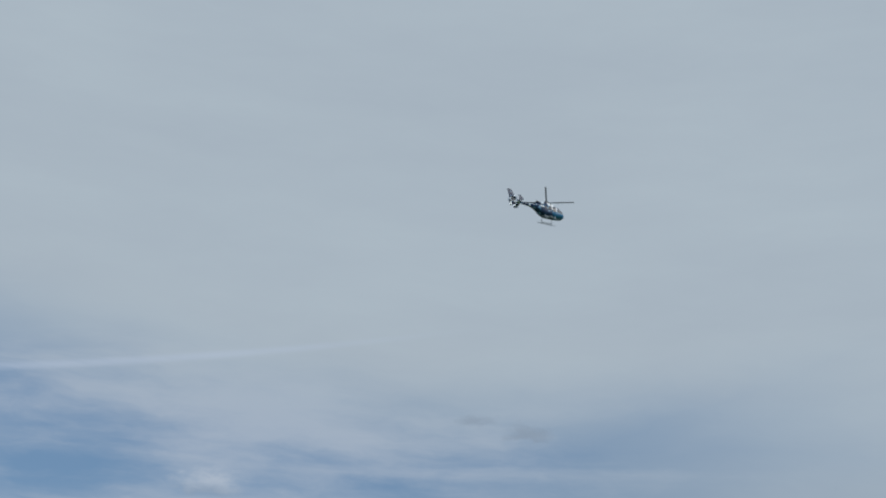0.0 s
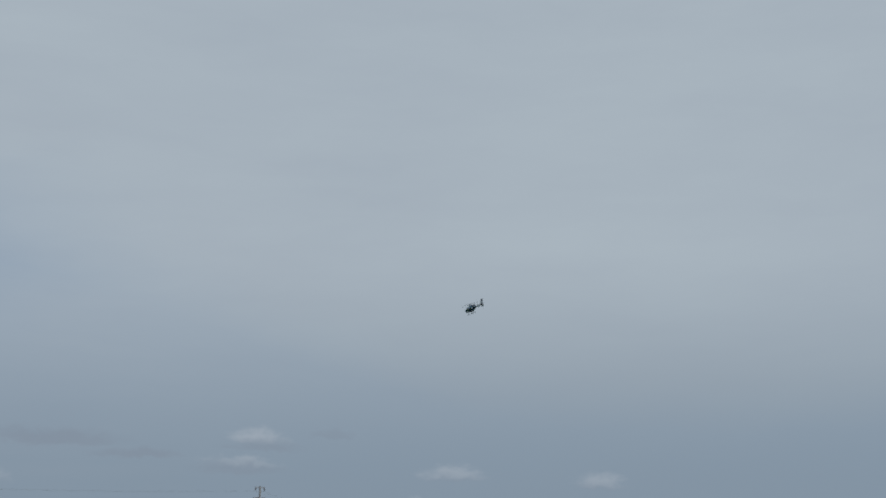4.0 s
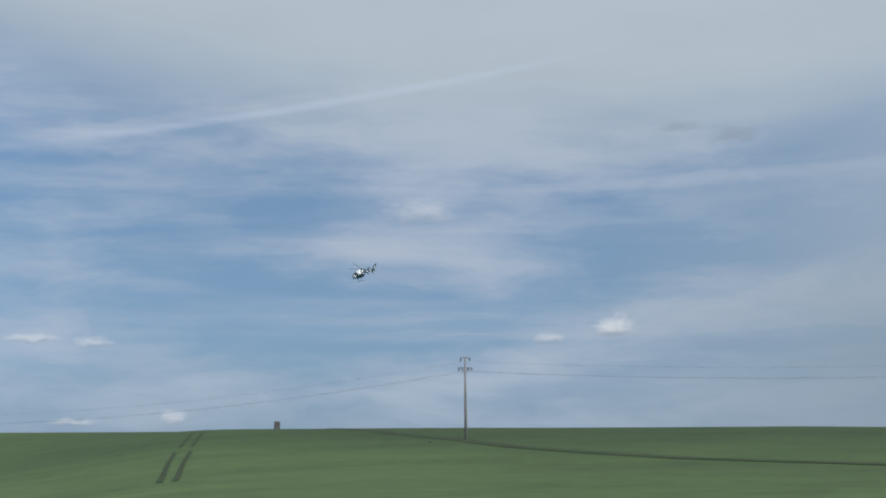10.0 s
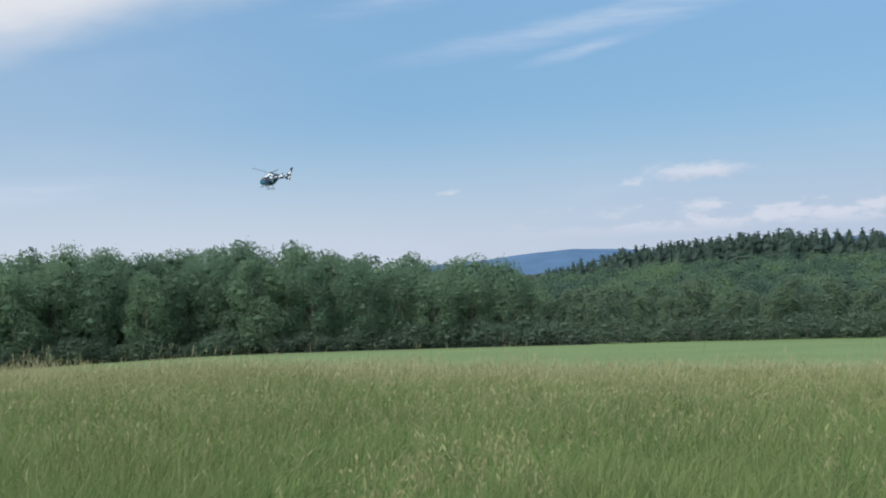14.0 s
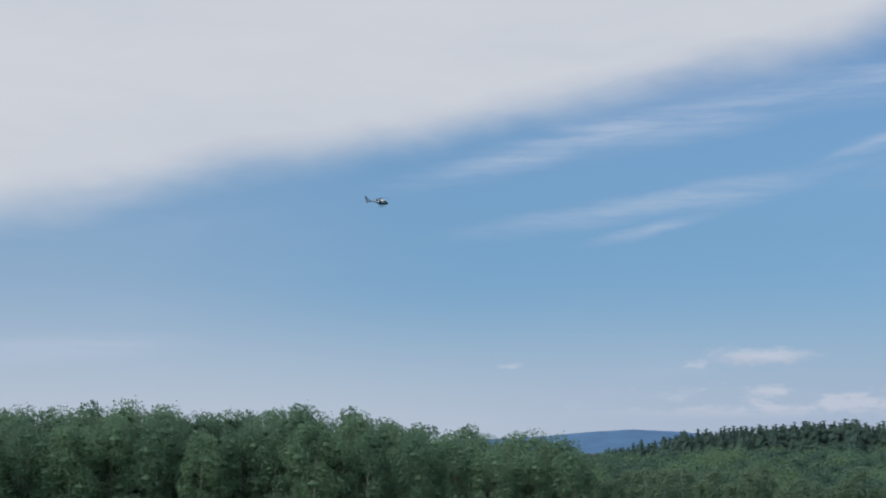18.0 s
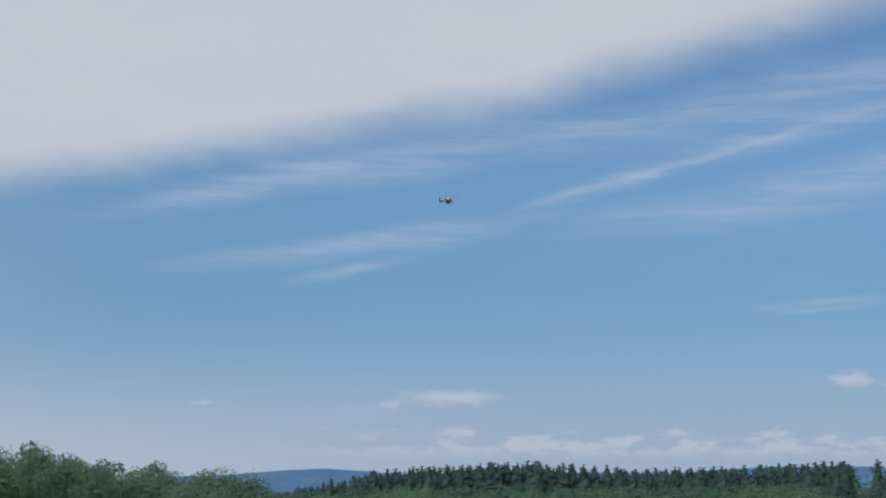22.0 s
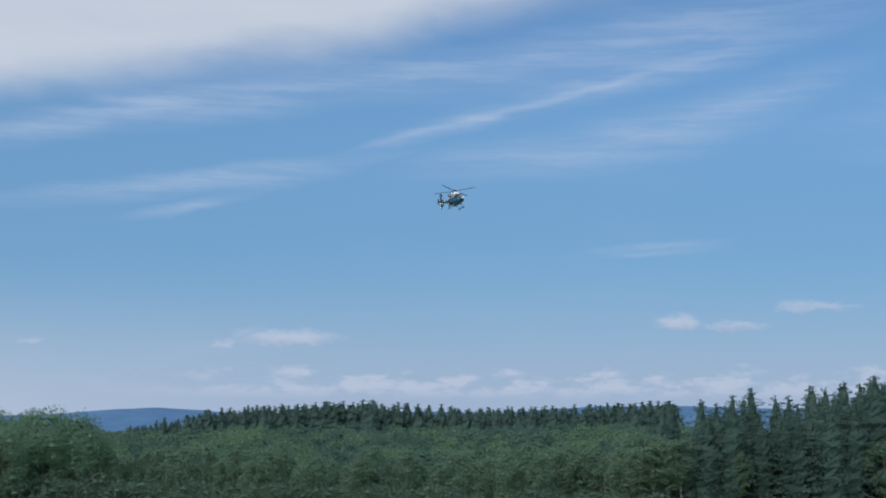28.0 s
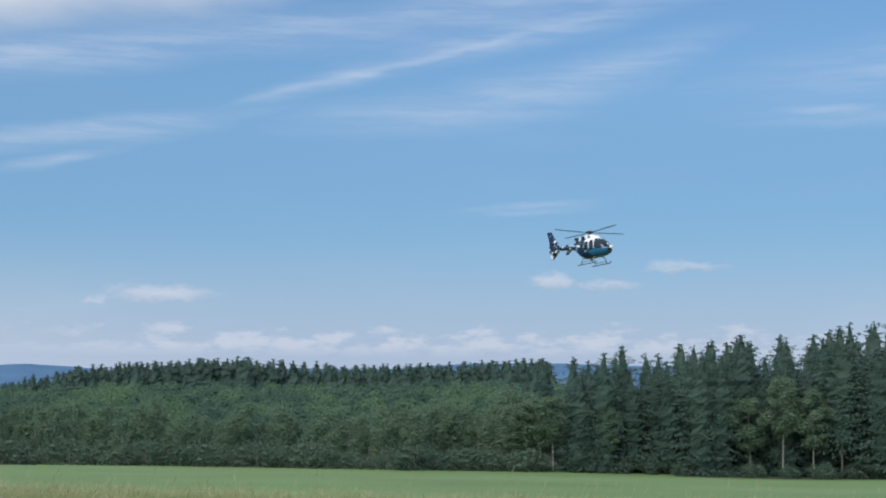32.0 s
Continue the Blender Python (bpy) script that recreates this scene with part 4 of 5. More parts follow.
def scattered(name, label, crown_of, placements, mats, category="woodland"):
    """Many far trees joined into one piece of woodland; each tree takes one of the foliage tones."""
    rng = np.random.default_rng(21)
    base = [(np.array([tuple(p) for p in v]), f) for v, f in crown_of]
    verts, faces, which, n = [], [], [], 0
    for az, d, w, h in placements:
        v, f = base[rng.integers(len(base))]
        a = rng.uniform(0, 6.283)
        p = spot(az, d)
        c, s = math.cos(a) * w, math.sin(a) * w
        q = np.stack([v[:, 0] * c - v[:, 1] * s + p.x, v[:, 0] * s + v[:, 1] * c + p.y, v[:, 2] * h + p.z], 1)
        verts.append(q)
        faces += [tuple(i + n for i in poly) for poly in f]
        which += [int(rng.choice(len(mats)))] * len(f)
        n += len(q)
    return tagged(new(name, mesh_of(name, np.concatenate(verts).tolist(), faces, mats, which)), label, category, kind="stuff")


def build_far_woods():
    rng = random.Random(13)
    leafy = [leaf_crown(120 + i, 14, 4.0, 4.6, 15, 100, 0.26) for i in range(4)]
    places = []
    for row in range(15):
        d = 226 + row * 16
        az = -1.5 + (row % 2) * 0.6
        while az < 26:
            dd = d + rng.uniform(-6, 6)
            top = float(np.interp(dd, (220, 260, 330, 400, 460), (-1.75, -1.2, -0.6, -0.2, -0.02))) - 0.012 * max(az - 2, 0) - 0.03 * max(az - 18, 0) + rng.uniform(-0.22, 0.2)
            h = (EYE[2] + dd * math.tan(radians(top)) - spot(az, dd).z) / 14
            if h > 0.25:
                places.append((az, dd, max(0.75, h) * rng.uniform(0.9, 1.25), h))
            az += rng.uniform(1.0, 1.6) * 240 / d
    scattered("broadleaf_woodland", "broad-leaved woodland on the far slope, mixed greens", leafy, places, M_grove)
    firs = [spruce_crown(140 + i, 20, 1.0, 3.8, 80, 5, 1.7, 0.50, 14, 6, 0.55) for i in range(4)]
    places = []
    for row in range(4):
        az = -0.2 + row * 0.13
        while az < 24:
            d = 478 + row * 9 + rng.uniform(-3, 3)
            top = float(np.interp(az, (-2, 1, 3, 6, 9, 12.5, 16, 19, 21, 22.5, 24), (0.98, 0.94, 0.84, 0.7, 0.74, 0.95, 0.78, 0.52, 0.05, -0.3, -0.4))) + rng.uniform(-0.18, 0.08)
            h = (EYE[2] + d * math.tan(radians(top)) - spot(az, d).z) / 20.3
            places.append((az, d, h * rng.uniform(1.2, 1.7), h))
            az += rng.uniform(0.3, 0.6)
    for az, d, top in ((0.05, 300, 1.0), (0.35, 296, 0.85), (0.7, 305, 0.6), (-0.1, 302, 0.9), (12.2, 470, 1.0), (7.6, 330, -0.5), (7.9, 300, -0.75), (6.1, 290, -0.6)):
        h = (EYE[2] + d * math.tan(radians(top)) - spot(az, d).z) / 20.3
        places.append((az, d, h * 0.85, h))
    scattered("spruce_woodland", "dark spruce wood along the far ridge", firs, places, (M_spruce,))
    low = [leaf_crown(150 + i, 7, 0.2, 3.0, 12, 30, 0.5) for i in range(3)]
    places = []
    az = -101.0
    while az > -107.5:
        top = float(np.interp(az, (-107.5, -106, -105.3, -104.4, -103, -101)[::1], (1.55, 1.6, 1.62, 1.8, 1.66, 1.56))) + rng.uniform(-0.05, 0.03)
        d = 470 + rng.uniform(-8, 8)
        h = (EYE[2] + d * math.tan(radians(top)) - spot(az, d).z) / 7
        places.append((az, d, max(0.35, h * 0.7), max(0.3, h)))
        az -= rng.uniform(0.12, 0.3)
    scattered("distant_copse", "small dark copse behind the crest of the field", low, places, (M_spruce,))


def build_far_hills():
    """Wooded ridges far behind, their blue being haze mixed into the colour."""
    for name, dist, rows in (("distant_hill", 4300, ((-14, 0.2), (-8, 0.62), (-3, 0.70), (-0.5, 0.78), (3, 0.76), (5, 0.62), (6.5, 0.5), (9, 0.5), (12, 0.5), (15, 0.3), (17, 0.25))),
                             ("distant_hill", 4100, ((14, -0.1), (17, 0.33), (19, 0.52), (20.8, 0.62), (22.7, 0.52), (24.5, 0.36), (28, 0.2), (34, 0.0)))):
        verts, faces = [], []
        azs = np.arange(rows[0][0], rows[-1][0] + 0.01, 0.1)
        n = len(azs)
        for a in azs:
            e = float(np.interp(a, [r[0] for r in rows], [r[1] for r in rows]))
            e += 0.012 * noise.noise((a * 2.0, 1, dist)) + 0.008 * noise.noise((a * 9.0, 4, dist))
            for u in range(6):
                p = bearing(a, -0.45 + (e + 0.45) * math.sin(u / 5 * 1.5708), dist - 500 * (1 - u / 5))
                verts.append(p)
        for i in range(n - 1):
            for u in range(5):
                k = i * 6 + u
                faces.append((k, k + 1, k + 7, k + 6))
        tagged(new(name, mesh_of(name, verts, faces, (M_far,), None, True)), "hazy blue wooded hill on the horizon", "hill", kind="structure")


# ---------- power line ----------
POLES = ((-106.05, 205.0), (-71.34, 208.0), (-49.42, 259.4), (-32.84, 346.0))


def build_pole():
    root = thing("power_pole", "tall grey tapered power pole with two insulator crossarms", "power pole", "poles of the power line")
    part("shaft", mesh_of("shaft", *tube([(0, 0, -0.5), (0, 0, 6), (0, 0, 12.3)], [0.24, 0.19, 0.13], 10), (M_pole,), None, True), root)
    for z, half, offs in ((12.15, 0.72, (-0.68, 0.68)), (10.65, 1.0, (-0.96, -0.42, 0.42, 0.96))):
        arm = part("crossarm", mesh_of("crossarm", *joined([box(0, 0, z, 0.10, half * 2, 0.12), box(0.1, 0, z - 0.02, 0.04, 0.4, 0.16)]), (M_iron,)), root)
        for o in offs:
            part("insulator", mesh_of("insulator", *tube([(0, o, z - 0.02), (0, o, z - 0.12), (0, o, z - 0.2), (0, o, z - 0.3), (0, o, z - 0.4), (0, o, z - 0.5)], [0.05, 0.10, 0.06, 0.10, 0.06, 0.09], 8), (M_insulator,), None, True), arm)
    part("brace", mesh_of("brace", *joined([tube([(0, -0.7, 10.6), (0, -0.12, 9.9)], [0.025] * 2, 5), tube([(0, 0.7, 10.6), (0, 0.12, 9.9)], [0.025] * 2, 5)]), (M_iron,)), root)
    return root


def build_power_line():
    feet = [spot(a, d) for a, d in POLES]
    step = feet[0] - feet[1]
    ends = [feet[0] + Vector((step.x, step.y, 0)).normalized() * 32] + feet + [feet[3] + (feet[3] - feet[2])]
    for p in (ends[0], ends[-1]):
        p.z = ground_z(p.x, p.y)
    ends[0].z -= 9.8                     # the line is brought down to the ground here
    proto = build_pole()
    spin = (10, 24, 45, 60)
    for p, s in list(zip(feet, spin))[1:]:
        copy_thing(proto, pose(p.x, p.y, p.z, 0, 0, s))
    proto.matrix_basis = pose(feet[0].x, feet[0].y, feet[0].z, 0, 0, spin[0])
    for z, o in ((11.65, -0.68), (11.65, 0.68), (10.15, -0.96), (10.15, -0.42), (10.15, 0.42), (10.15, 0.96)):
        pts = []
        for a, b in zip(ends, ends[1:]):
            for i in range(24):
                t = i / 24
                p = a.lerp(b, t)
                pts.append((p.x + o, p.y, p.z + z - (8.0 if a is not ends[0] else 1.5) * t * (1 - t)))
        ob = new("power_cable", mesh_of("power_cable", *tube(pts, [0.0065] * len(pts), 4), (M_wire,)))
        tagged(ob, "thin sagging aluminium power cable between the poles", "power cable", "cables of the power line")


# ---------- field details ----------
def build_field_marks():
    ribbon("dirt_track", "pale dry dirt track at the edge of the meadow", "track", [(-33.5, 18), (-31.3, 27), (-30.0, 33), (-28.65, 43.6), (-27.3, 57), (-26.2, 78), (-25.6, 88)], 2.9, M_sand, 0.05, 7, 0.3)
    for off in (0.0, 0.62):
        ribbon("wheel_rut", "dark wheel rut pressed through the crop", "wheel rut", [(-59.0 - off, 112), (-59.3 - off, 150), (-59.6 - off, 190)], 0.55, M_rut, 0.05, 3, 0.3)
        ribbon("wheel_rut", "dark wheel rut pressed through the crop", "wheel rut", [(-59.75 - off * 0.8, 205), (-60.4 - off * 0.6, 300)], 0.6, M_rut, 0.05, 3, 0.3)
    ribbon("field_margin", "dark grassy margin between two fields", "field margin", [(-65.8, 318), (-68.6, 240), (-71.2, 206), (-73.4, 178), (-80.3, 142), (-92, 120)], 3.6, M_rut, 0.06, 5, 0.35)
    ribbon("wheel_rut", "faint wheel rut across the hillside crop", "wheel rut", [(-37.4, 268), (-39.7, 306), (-41.5, 358), (-43.05, 396), (-44.0, 425), (-44.9, 445), (-46.2, 462)], 2.2, M_faint, 0.08, 3, 0.5)
    ribbon("wheel_rut", "faint wheel rut across the hillside crop", "wheel rut", [(-46.8, 120), (-47.4, 132), (-48.2, 140)], 0.5, M_rut, 0.05, 3, 0.3)
    ribbon("wheel_rut", "faint wheel rut across the hillside crop", "wheel rut", [(-50.4, 395), (-52.7, 470)], 1.4, M_faint, 0.08, 3, 0.5)
    ribbon("wheel_rut", "faint wheel rut across the hillside crop", "wheel rut", [(-53.5, 400), (-55.2, 470)], 1.4, M_faint, 0.08, 3, 0.5)
    ribbon("earth_patch", "bare sandy earth behind the foot of a power pole", "earth", [(-32.75, 384), (-33.1, 392), (-33.5, 402), (-33.8, 410)], 4.5, M_sand, 0.08, 7, 0.5)
    ribbon("field_margin", "dark grassy margin below the far skyline", "field margin", [(-31.0, 442), (-32.0, 428), (-32.7, 417), (-33.8, 420)], 5.0, M_rut, 0.1, 5, 0.4)
    ribbon("field_margin", "dark grassy margin below the far skyline", "field margin", [(-30.4, 500), (-33.4, 492), (-36.5, 498), (-40.5, 508)], 15.0, M_rut, 0.1, 5, 0.5)
    ribbon("wheel_rut", "dark gap in the hillside crop", "wheel rut", [(-42.2, 410), (-43.0, 417), (-43.6, 414)], 3.0, M_faint, 0.1, 5, 0.6)
    ribbon("wheel_rut", "faint wheel rut across the hillside crop", "wheel rut", [(-42.6, 280), (-43.5, 290), (-45.0, 328), (-46.5, 380)], 2.0, M_faint, 0.08, 3, 0.7)
    # raised hide on the crest
    p = spot(-63.65, 318)
    hide = thing("hunting_hide", "small grey weathered wooden hunting hide on the crest", "hunting hide", m=pose(p.x, p.y, p.z, 0, 0, 40))
    part("cabin", mesh_of("cabin", *box(0, 0, 0.75, 1.15, 1.15, 1.5, 0.9), (M_hide,)), hide)
    part("roof", mesh_of("roof", *joined([box(0, 0, 1.6, 1.25, 1.25, 0.10), box(0, 0.05, 1.68, 1.0, 1.0, 0.08)]), (M_iron,)), hide)
    part("hatch", mesh_of("hatch", *box(-0.53, 0, 1.05, 0.06, 0.6, 0.3), (M_rut,)), hide)
    rng = random.Random(31)
    protos = [bush_proto("hedge_bush", "low dark bush on the far crest of the field", 170 + i, 2.0, 1.6, M_spruce, n=9) for i in range(2)]
    plant(protos, [(i % 2, az, 532 + rng.uniform(-4, 4), s * 1.2, s * 0.75) for i, (az, s) in enumerate(((-46.7, 1.1), (-47.1, 1.2), (-45.0, 0.6), (-44.4, 0.5), (-43.9, 0.9), (-43.6, 0.6), (-42.6, 0.5)))])


def build_grass():
    near = ((-40, -31, -27, -22, 70), (14, 12, 10, 9, 8))
    grass("meadow_grass", "tall wild meadow grass going to straw-coloured seed", 150000, 41, -31.5, 62, near, MEADOW, 0.78, (M_blade, M_seed), 0.55, 0.45, 0.0023, 0.85, head_size=0.6)
    grass("meadow_undergrowth", "dense green lower blades of the meadow", 95000, 42, -31.5, 62, near, ((-31.5, -27, 62), (17, 25, 25)), 0.66, (M_under, M_under), 0.0, 0.8, 0.0030)
    fringe = (MEADOW[0], [d * 0.7 for d in MEADOW[1]])
    grass("meadow_fringe", "straw-coloured seed heads along the meadow's far edge", 26000, 43, -29, 62, fringe, MEADOW, 0.84, (M_seed, M_seed), 0.8, 0.35, 0.0013)
    grass("tall_stalks", "single tall dry stalks that stand above the meadow", 600, 48, -29, 62, fringe, MEADOW, 1.25, (M_seed, M_seed), 1.0, 0.12, 0.0016)
    panicles("grass_panicles", "feathery pale seed panicles on thin stems", 30000, 49, -31, 62, near, MEADOW, 0.62, (M_panicle, M_blade))
    flowers = np.random.default_rng(47)
    verts, faces = [], []
    for _ in range(110):
        az, d = flowers.choice((-24, -18, -9, 4, 15, 27, 44)) + flowers.normal() * 2.0, flowers.uniform(13, 38)
        p, r = spot(az, d, flowers.uniform(0.40, 0.62)), flowers.uniform(0.006, 0.012)
        k = len(verts)
        verts += [p + Vector((math.cos(a) * r, math.sin(a) * r, 0.4 * r * math.sin(2 * a))) for a in (0, 1.05, 2.1, 3.14, 4.2, 5.24)] + [p + Vector((0, 0, 0.8 * r)), p + Vector((0, 0, -0.45)), p + Vector((0.004, 0, -0.45))]
        faces += [(k + i, k + (i + 1) % 6, k + 6) for i in range(6)] + [(k + 7, k + 8, k + 6)]
    tagged(new("wild_flowers", mesh_of("wild_flowers", verts, faces, (M_flower,))), "small white umbel flowers among the meadow grass", "flowers", kind="stuff")
    track_near = ((-33.5, -31.4, -30.3, -28.8, -27.4, -26.2, -25.3), (20, 29, 35.5, 46.5, 60, 82, 95))
    bank_low = ((-48, -44, -40, -36, -33.8, -32.4, -31.0, -29.2, -27.3, -25.2), (14, 14.5, 16, 20, 28, 36, 48, 70, 98, 134))
    grass("bank_grass", "rough dark green grass and weeds beside the dirt track", 60000, 44, -48, -25.4, bank_low, BANK, 0.44, (M_bank, M_blade), 0.10, 0.8, 0.0024, 1.0, 0.46)
    grass("track_verge", "short light green grass between the bank and the track", 20000, 46, -35, -25.4, track_near, bank_low, 0.16, (M_pasture, M_blade), 0.1, 0.9, 0.0022)
    verge_far = ((-33.5, -31.4, -30.3, -28.8, -27.4, -26.2, -25.3), (16, 25, 31, 41, 54, 74, 86))
    grass("verge_grass", "low dry grass along the dirt track", 22000, 45, -33, -24.5, MEADOW, verge_far, 0.26, (M_blade, M_seed), 0.35, 0.7, 0.0020, 1.0, 0.3)


# ---------- helicopter ----------
S = 0.157                            # a flying scale model, 1.6 m long
HUB_Z = 1.78                         # height of its rotor over the model's middle, before scaling


def paint_scheme(name, base, second, third, scale, edge):
    """Glossy lacquer with broad sharp-edged patches of three colours."""
    m = bpy.data.materials.new(name)
    m.use_nodes = True
    t = m.node_tree
    bsdf = t.nodes["Principled BSDF"]
    bsdf.inputs["Roughness"].default_value = 0.4
    bsdf.inputs["Specular IOR Level"].default_value = 0.3
    co = t.nodes.new("ShaderNodeTexCoord")
    n = t.nodes.new("ShaderNodeTexNoise")
    n.inputs["Scale"].default_value, n.inputs["Detail"].default_value = scale, 0.5
    t.links.new(co.outputs["Object"], n.inputs["Vector"])
    ramp = t.nodes.new("ShaderNodeValToRGB")
    ramp.color_ramp.interpolation = "CONSTANT"
    ramp.color_ramp.elements[0].color = (*base, 1)
    ramp.color_ramp.elements[1].position, ramp.color_ramp.elements[1].color = edge, (*second, 1)
    e = ramp.color_ramp.elements.new(edge + 0.04)
    e.color = (*third, 1)
    t.links.new(n.outputs["Fac"], ramp.inputs[0])
    t.links.new(ramp.outputs[0], bsdf.inputs["Base Color"])
    return m


NAVY, PALE, WHITE, TEAL = (0.004, 0.020, 0.060), (0.16, 0.30, 0.44), (0.68, 0.76, 0.84), (0.020, 0.115, 0.235)
M_patch = paint_scheme("navy_lacquer_with_pale_flecks", NAVY, PALE, WHITE, 13.0, 0.56)
M_lower = paint_scheme("blue_and_navy_lacquer", NAVY, TEAL, PALE, 11.0, 0.60)
M_white = material("white_lacquer", (0.72, 0.78, 0.84), 0.25, dark=0.93, grain=20.0)
M_teal = material("teal_blue_lacquer", TEAL, 0.25, dark=0.85, grain=20.0)
M_black = material("black_composite", (0.011, 0.015, 0.021), 0.45, dark=0.8, grain=30.0)
M_carbon = material("grey_carbon_blades", (0.045, 0.06, 0.08), 0.4, dark=0.8, grain=30.0)
M_grey = material("grey_tube", (0.15, 0.19, 0.24), 0.4, metal=0.5, dark=0.8)
M_pane = material("dark_tinted_pane", (0.012, 0.026, 0.048), 0.08, dark=0.9, specular=0.5)


def loft(stations, sides, close=True):
    """A skin through oval sections: rows of y, z centre, half width, half height up, half height down, squareness."""
    verts, faces = [], []
    for y, zc, w, hu, hd, sq in stations:
        for k in range(sides):
            a = 2 * math.pi * k / sides
            c, s = math.cos(a), math.sin(a)
            f = lambda v: math.copysign(abs(v) ** (2 / sq), v)
            verts.append((w * f(c) * S, y * S, (zc + (hu if s > 0 else hd) * f(s)) * S))
    for i in range(len(stations) - 1):
        for k in range(sides):
            j = (k + 1) % sides
            faces.append((i * sides + k, (i + 1) * sides + k, (i + 1) * sides + j, i * sides + j))
    if close:
        n = (len(stations) - 1) * sides
        faces += [tuple(range(sides)), tuple(reversed(range(n, n + sides)))]
    return verts, faces


def scaled(pieces):
    v, f = joined(pieces)
    return [tuple(c * S for c in p) for p in v], f


def smooth_rows(rows, per):
    """More stations between the given ones, on a smooth curve through them."""
    out = []
    n = len(rows)
    for i in range(n - 1):
        p0, p1, p2, p3 = (np.array(rows[min(max(k, 0), n - 1)], float) for k in (i - 1, i, i + 1, i + 2))
        for j in range(per):
            t = j / per
            out.append(tuple(0.5 * (2 * p1 + (p2 - p0) * t + (2 * p0 - 5 * p1 + 4 * p2 - p3) * t * t + (3 * p1 - p0 - 3 * p2 + p3) * t ** 3)))
    return out + [tuple(rows[-1])]


def hull(rows, per, sides):
    """A skin from rows of y, bottom, top, half width and squareness."""
    made = []
    for y, lo, hi, w, sq in smooth_rows(rows, per):
        mid = lo + (hi - lo) * 0.46
        made.append((y, mid, max(w, 0.01), hi - mid, mid - lo, sq))
    return loft(made, sides)


def panel(skin, inside, lift):
    """The pieces of a skin that lie inside a region, as a thin plate a little proud of it."""
    verts, faces = skin
    picked = [q for q in faces if len(q) == 4 and inside(*(sum((Vector(verts[i]) for i in q), Vector()) / 4 / S))]
    used = sorted({i for q in picked for i in q})
    slot = {i: k for k, i in enumerate(used)}
    normal = {i: Vector() for i in used}
    for q in picked:
        p = [Vector(verts[i]) for i in q]
        n = (p[2] - p[0]).cross(p[3] - p[1])
        if n.dot((p[0] + p[2]) / 2 - Vector((0, (p[0].y + p[2].y) / 2 * 0.8, 0))) < 0:
            n.negate()
        for i in q:
            normal[i] += n
    k = len(used)
    vs = [Vector(verts[i]) + normal[i].normalized() * lift * S for i in used] + [Vector(verts[i]) - normal[i].normalized() * 0.02 * S for i in used]
    fs = [tuple(slot[i] for i in q) for q in picked] + [tuple(slot[i] + k for i in reversed(q)) for q in picked]
    edges = {}
    for q in picked:
        for i, j in zip(q, q[1:] + q[:1]):
            edges[(i, j)] = (j, i) not in edges
            if (j, i) in edges:
                edges[(j, i)] = edges[(i, j)] = False
    fs += [(slot[j], slot[i], slot[i] + k, slot[j] + k) for (i, j), rim in edges.items() if rim]
    return vs, fs


def slab(outline, half, axis, thin=1.0):
    """A plate with the given outline; thin < 1 narrows it towards its far end."""
    n = len(outline)
    top = max(q for _, q in outline)
    low = min(q for _, q in outline)
    vs = []
    for s in (-1, 1):
        for y, z in outline:
            h = half * (1 - (1 - thin) * (z - low) / max(top - low, 0.01)) if axis == "x" else half
            vs.append((s * h, y, z) if axis == "x" else (y, z, s * h))
    return vs, [tuple(range(n)), tuple(reversed(range(n, 2 * n)))] + [(i, n + i, n + (i + 1) % n, (i + 1) % n) for i in range(n)]


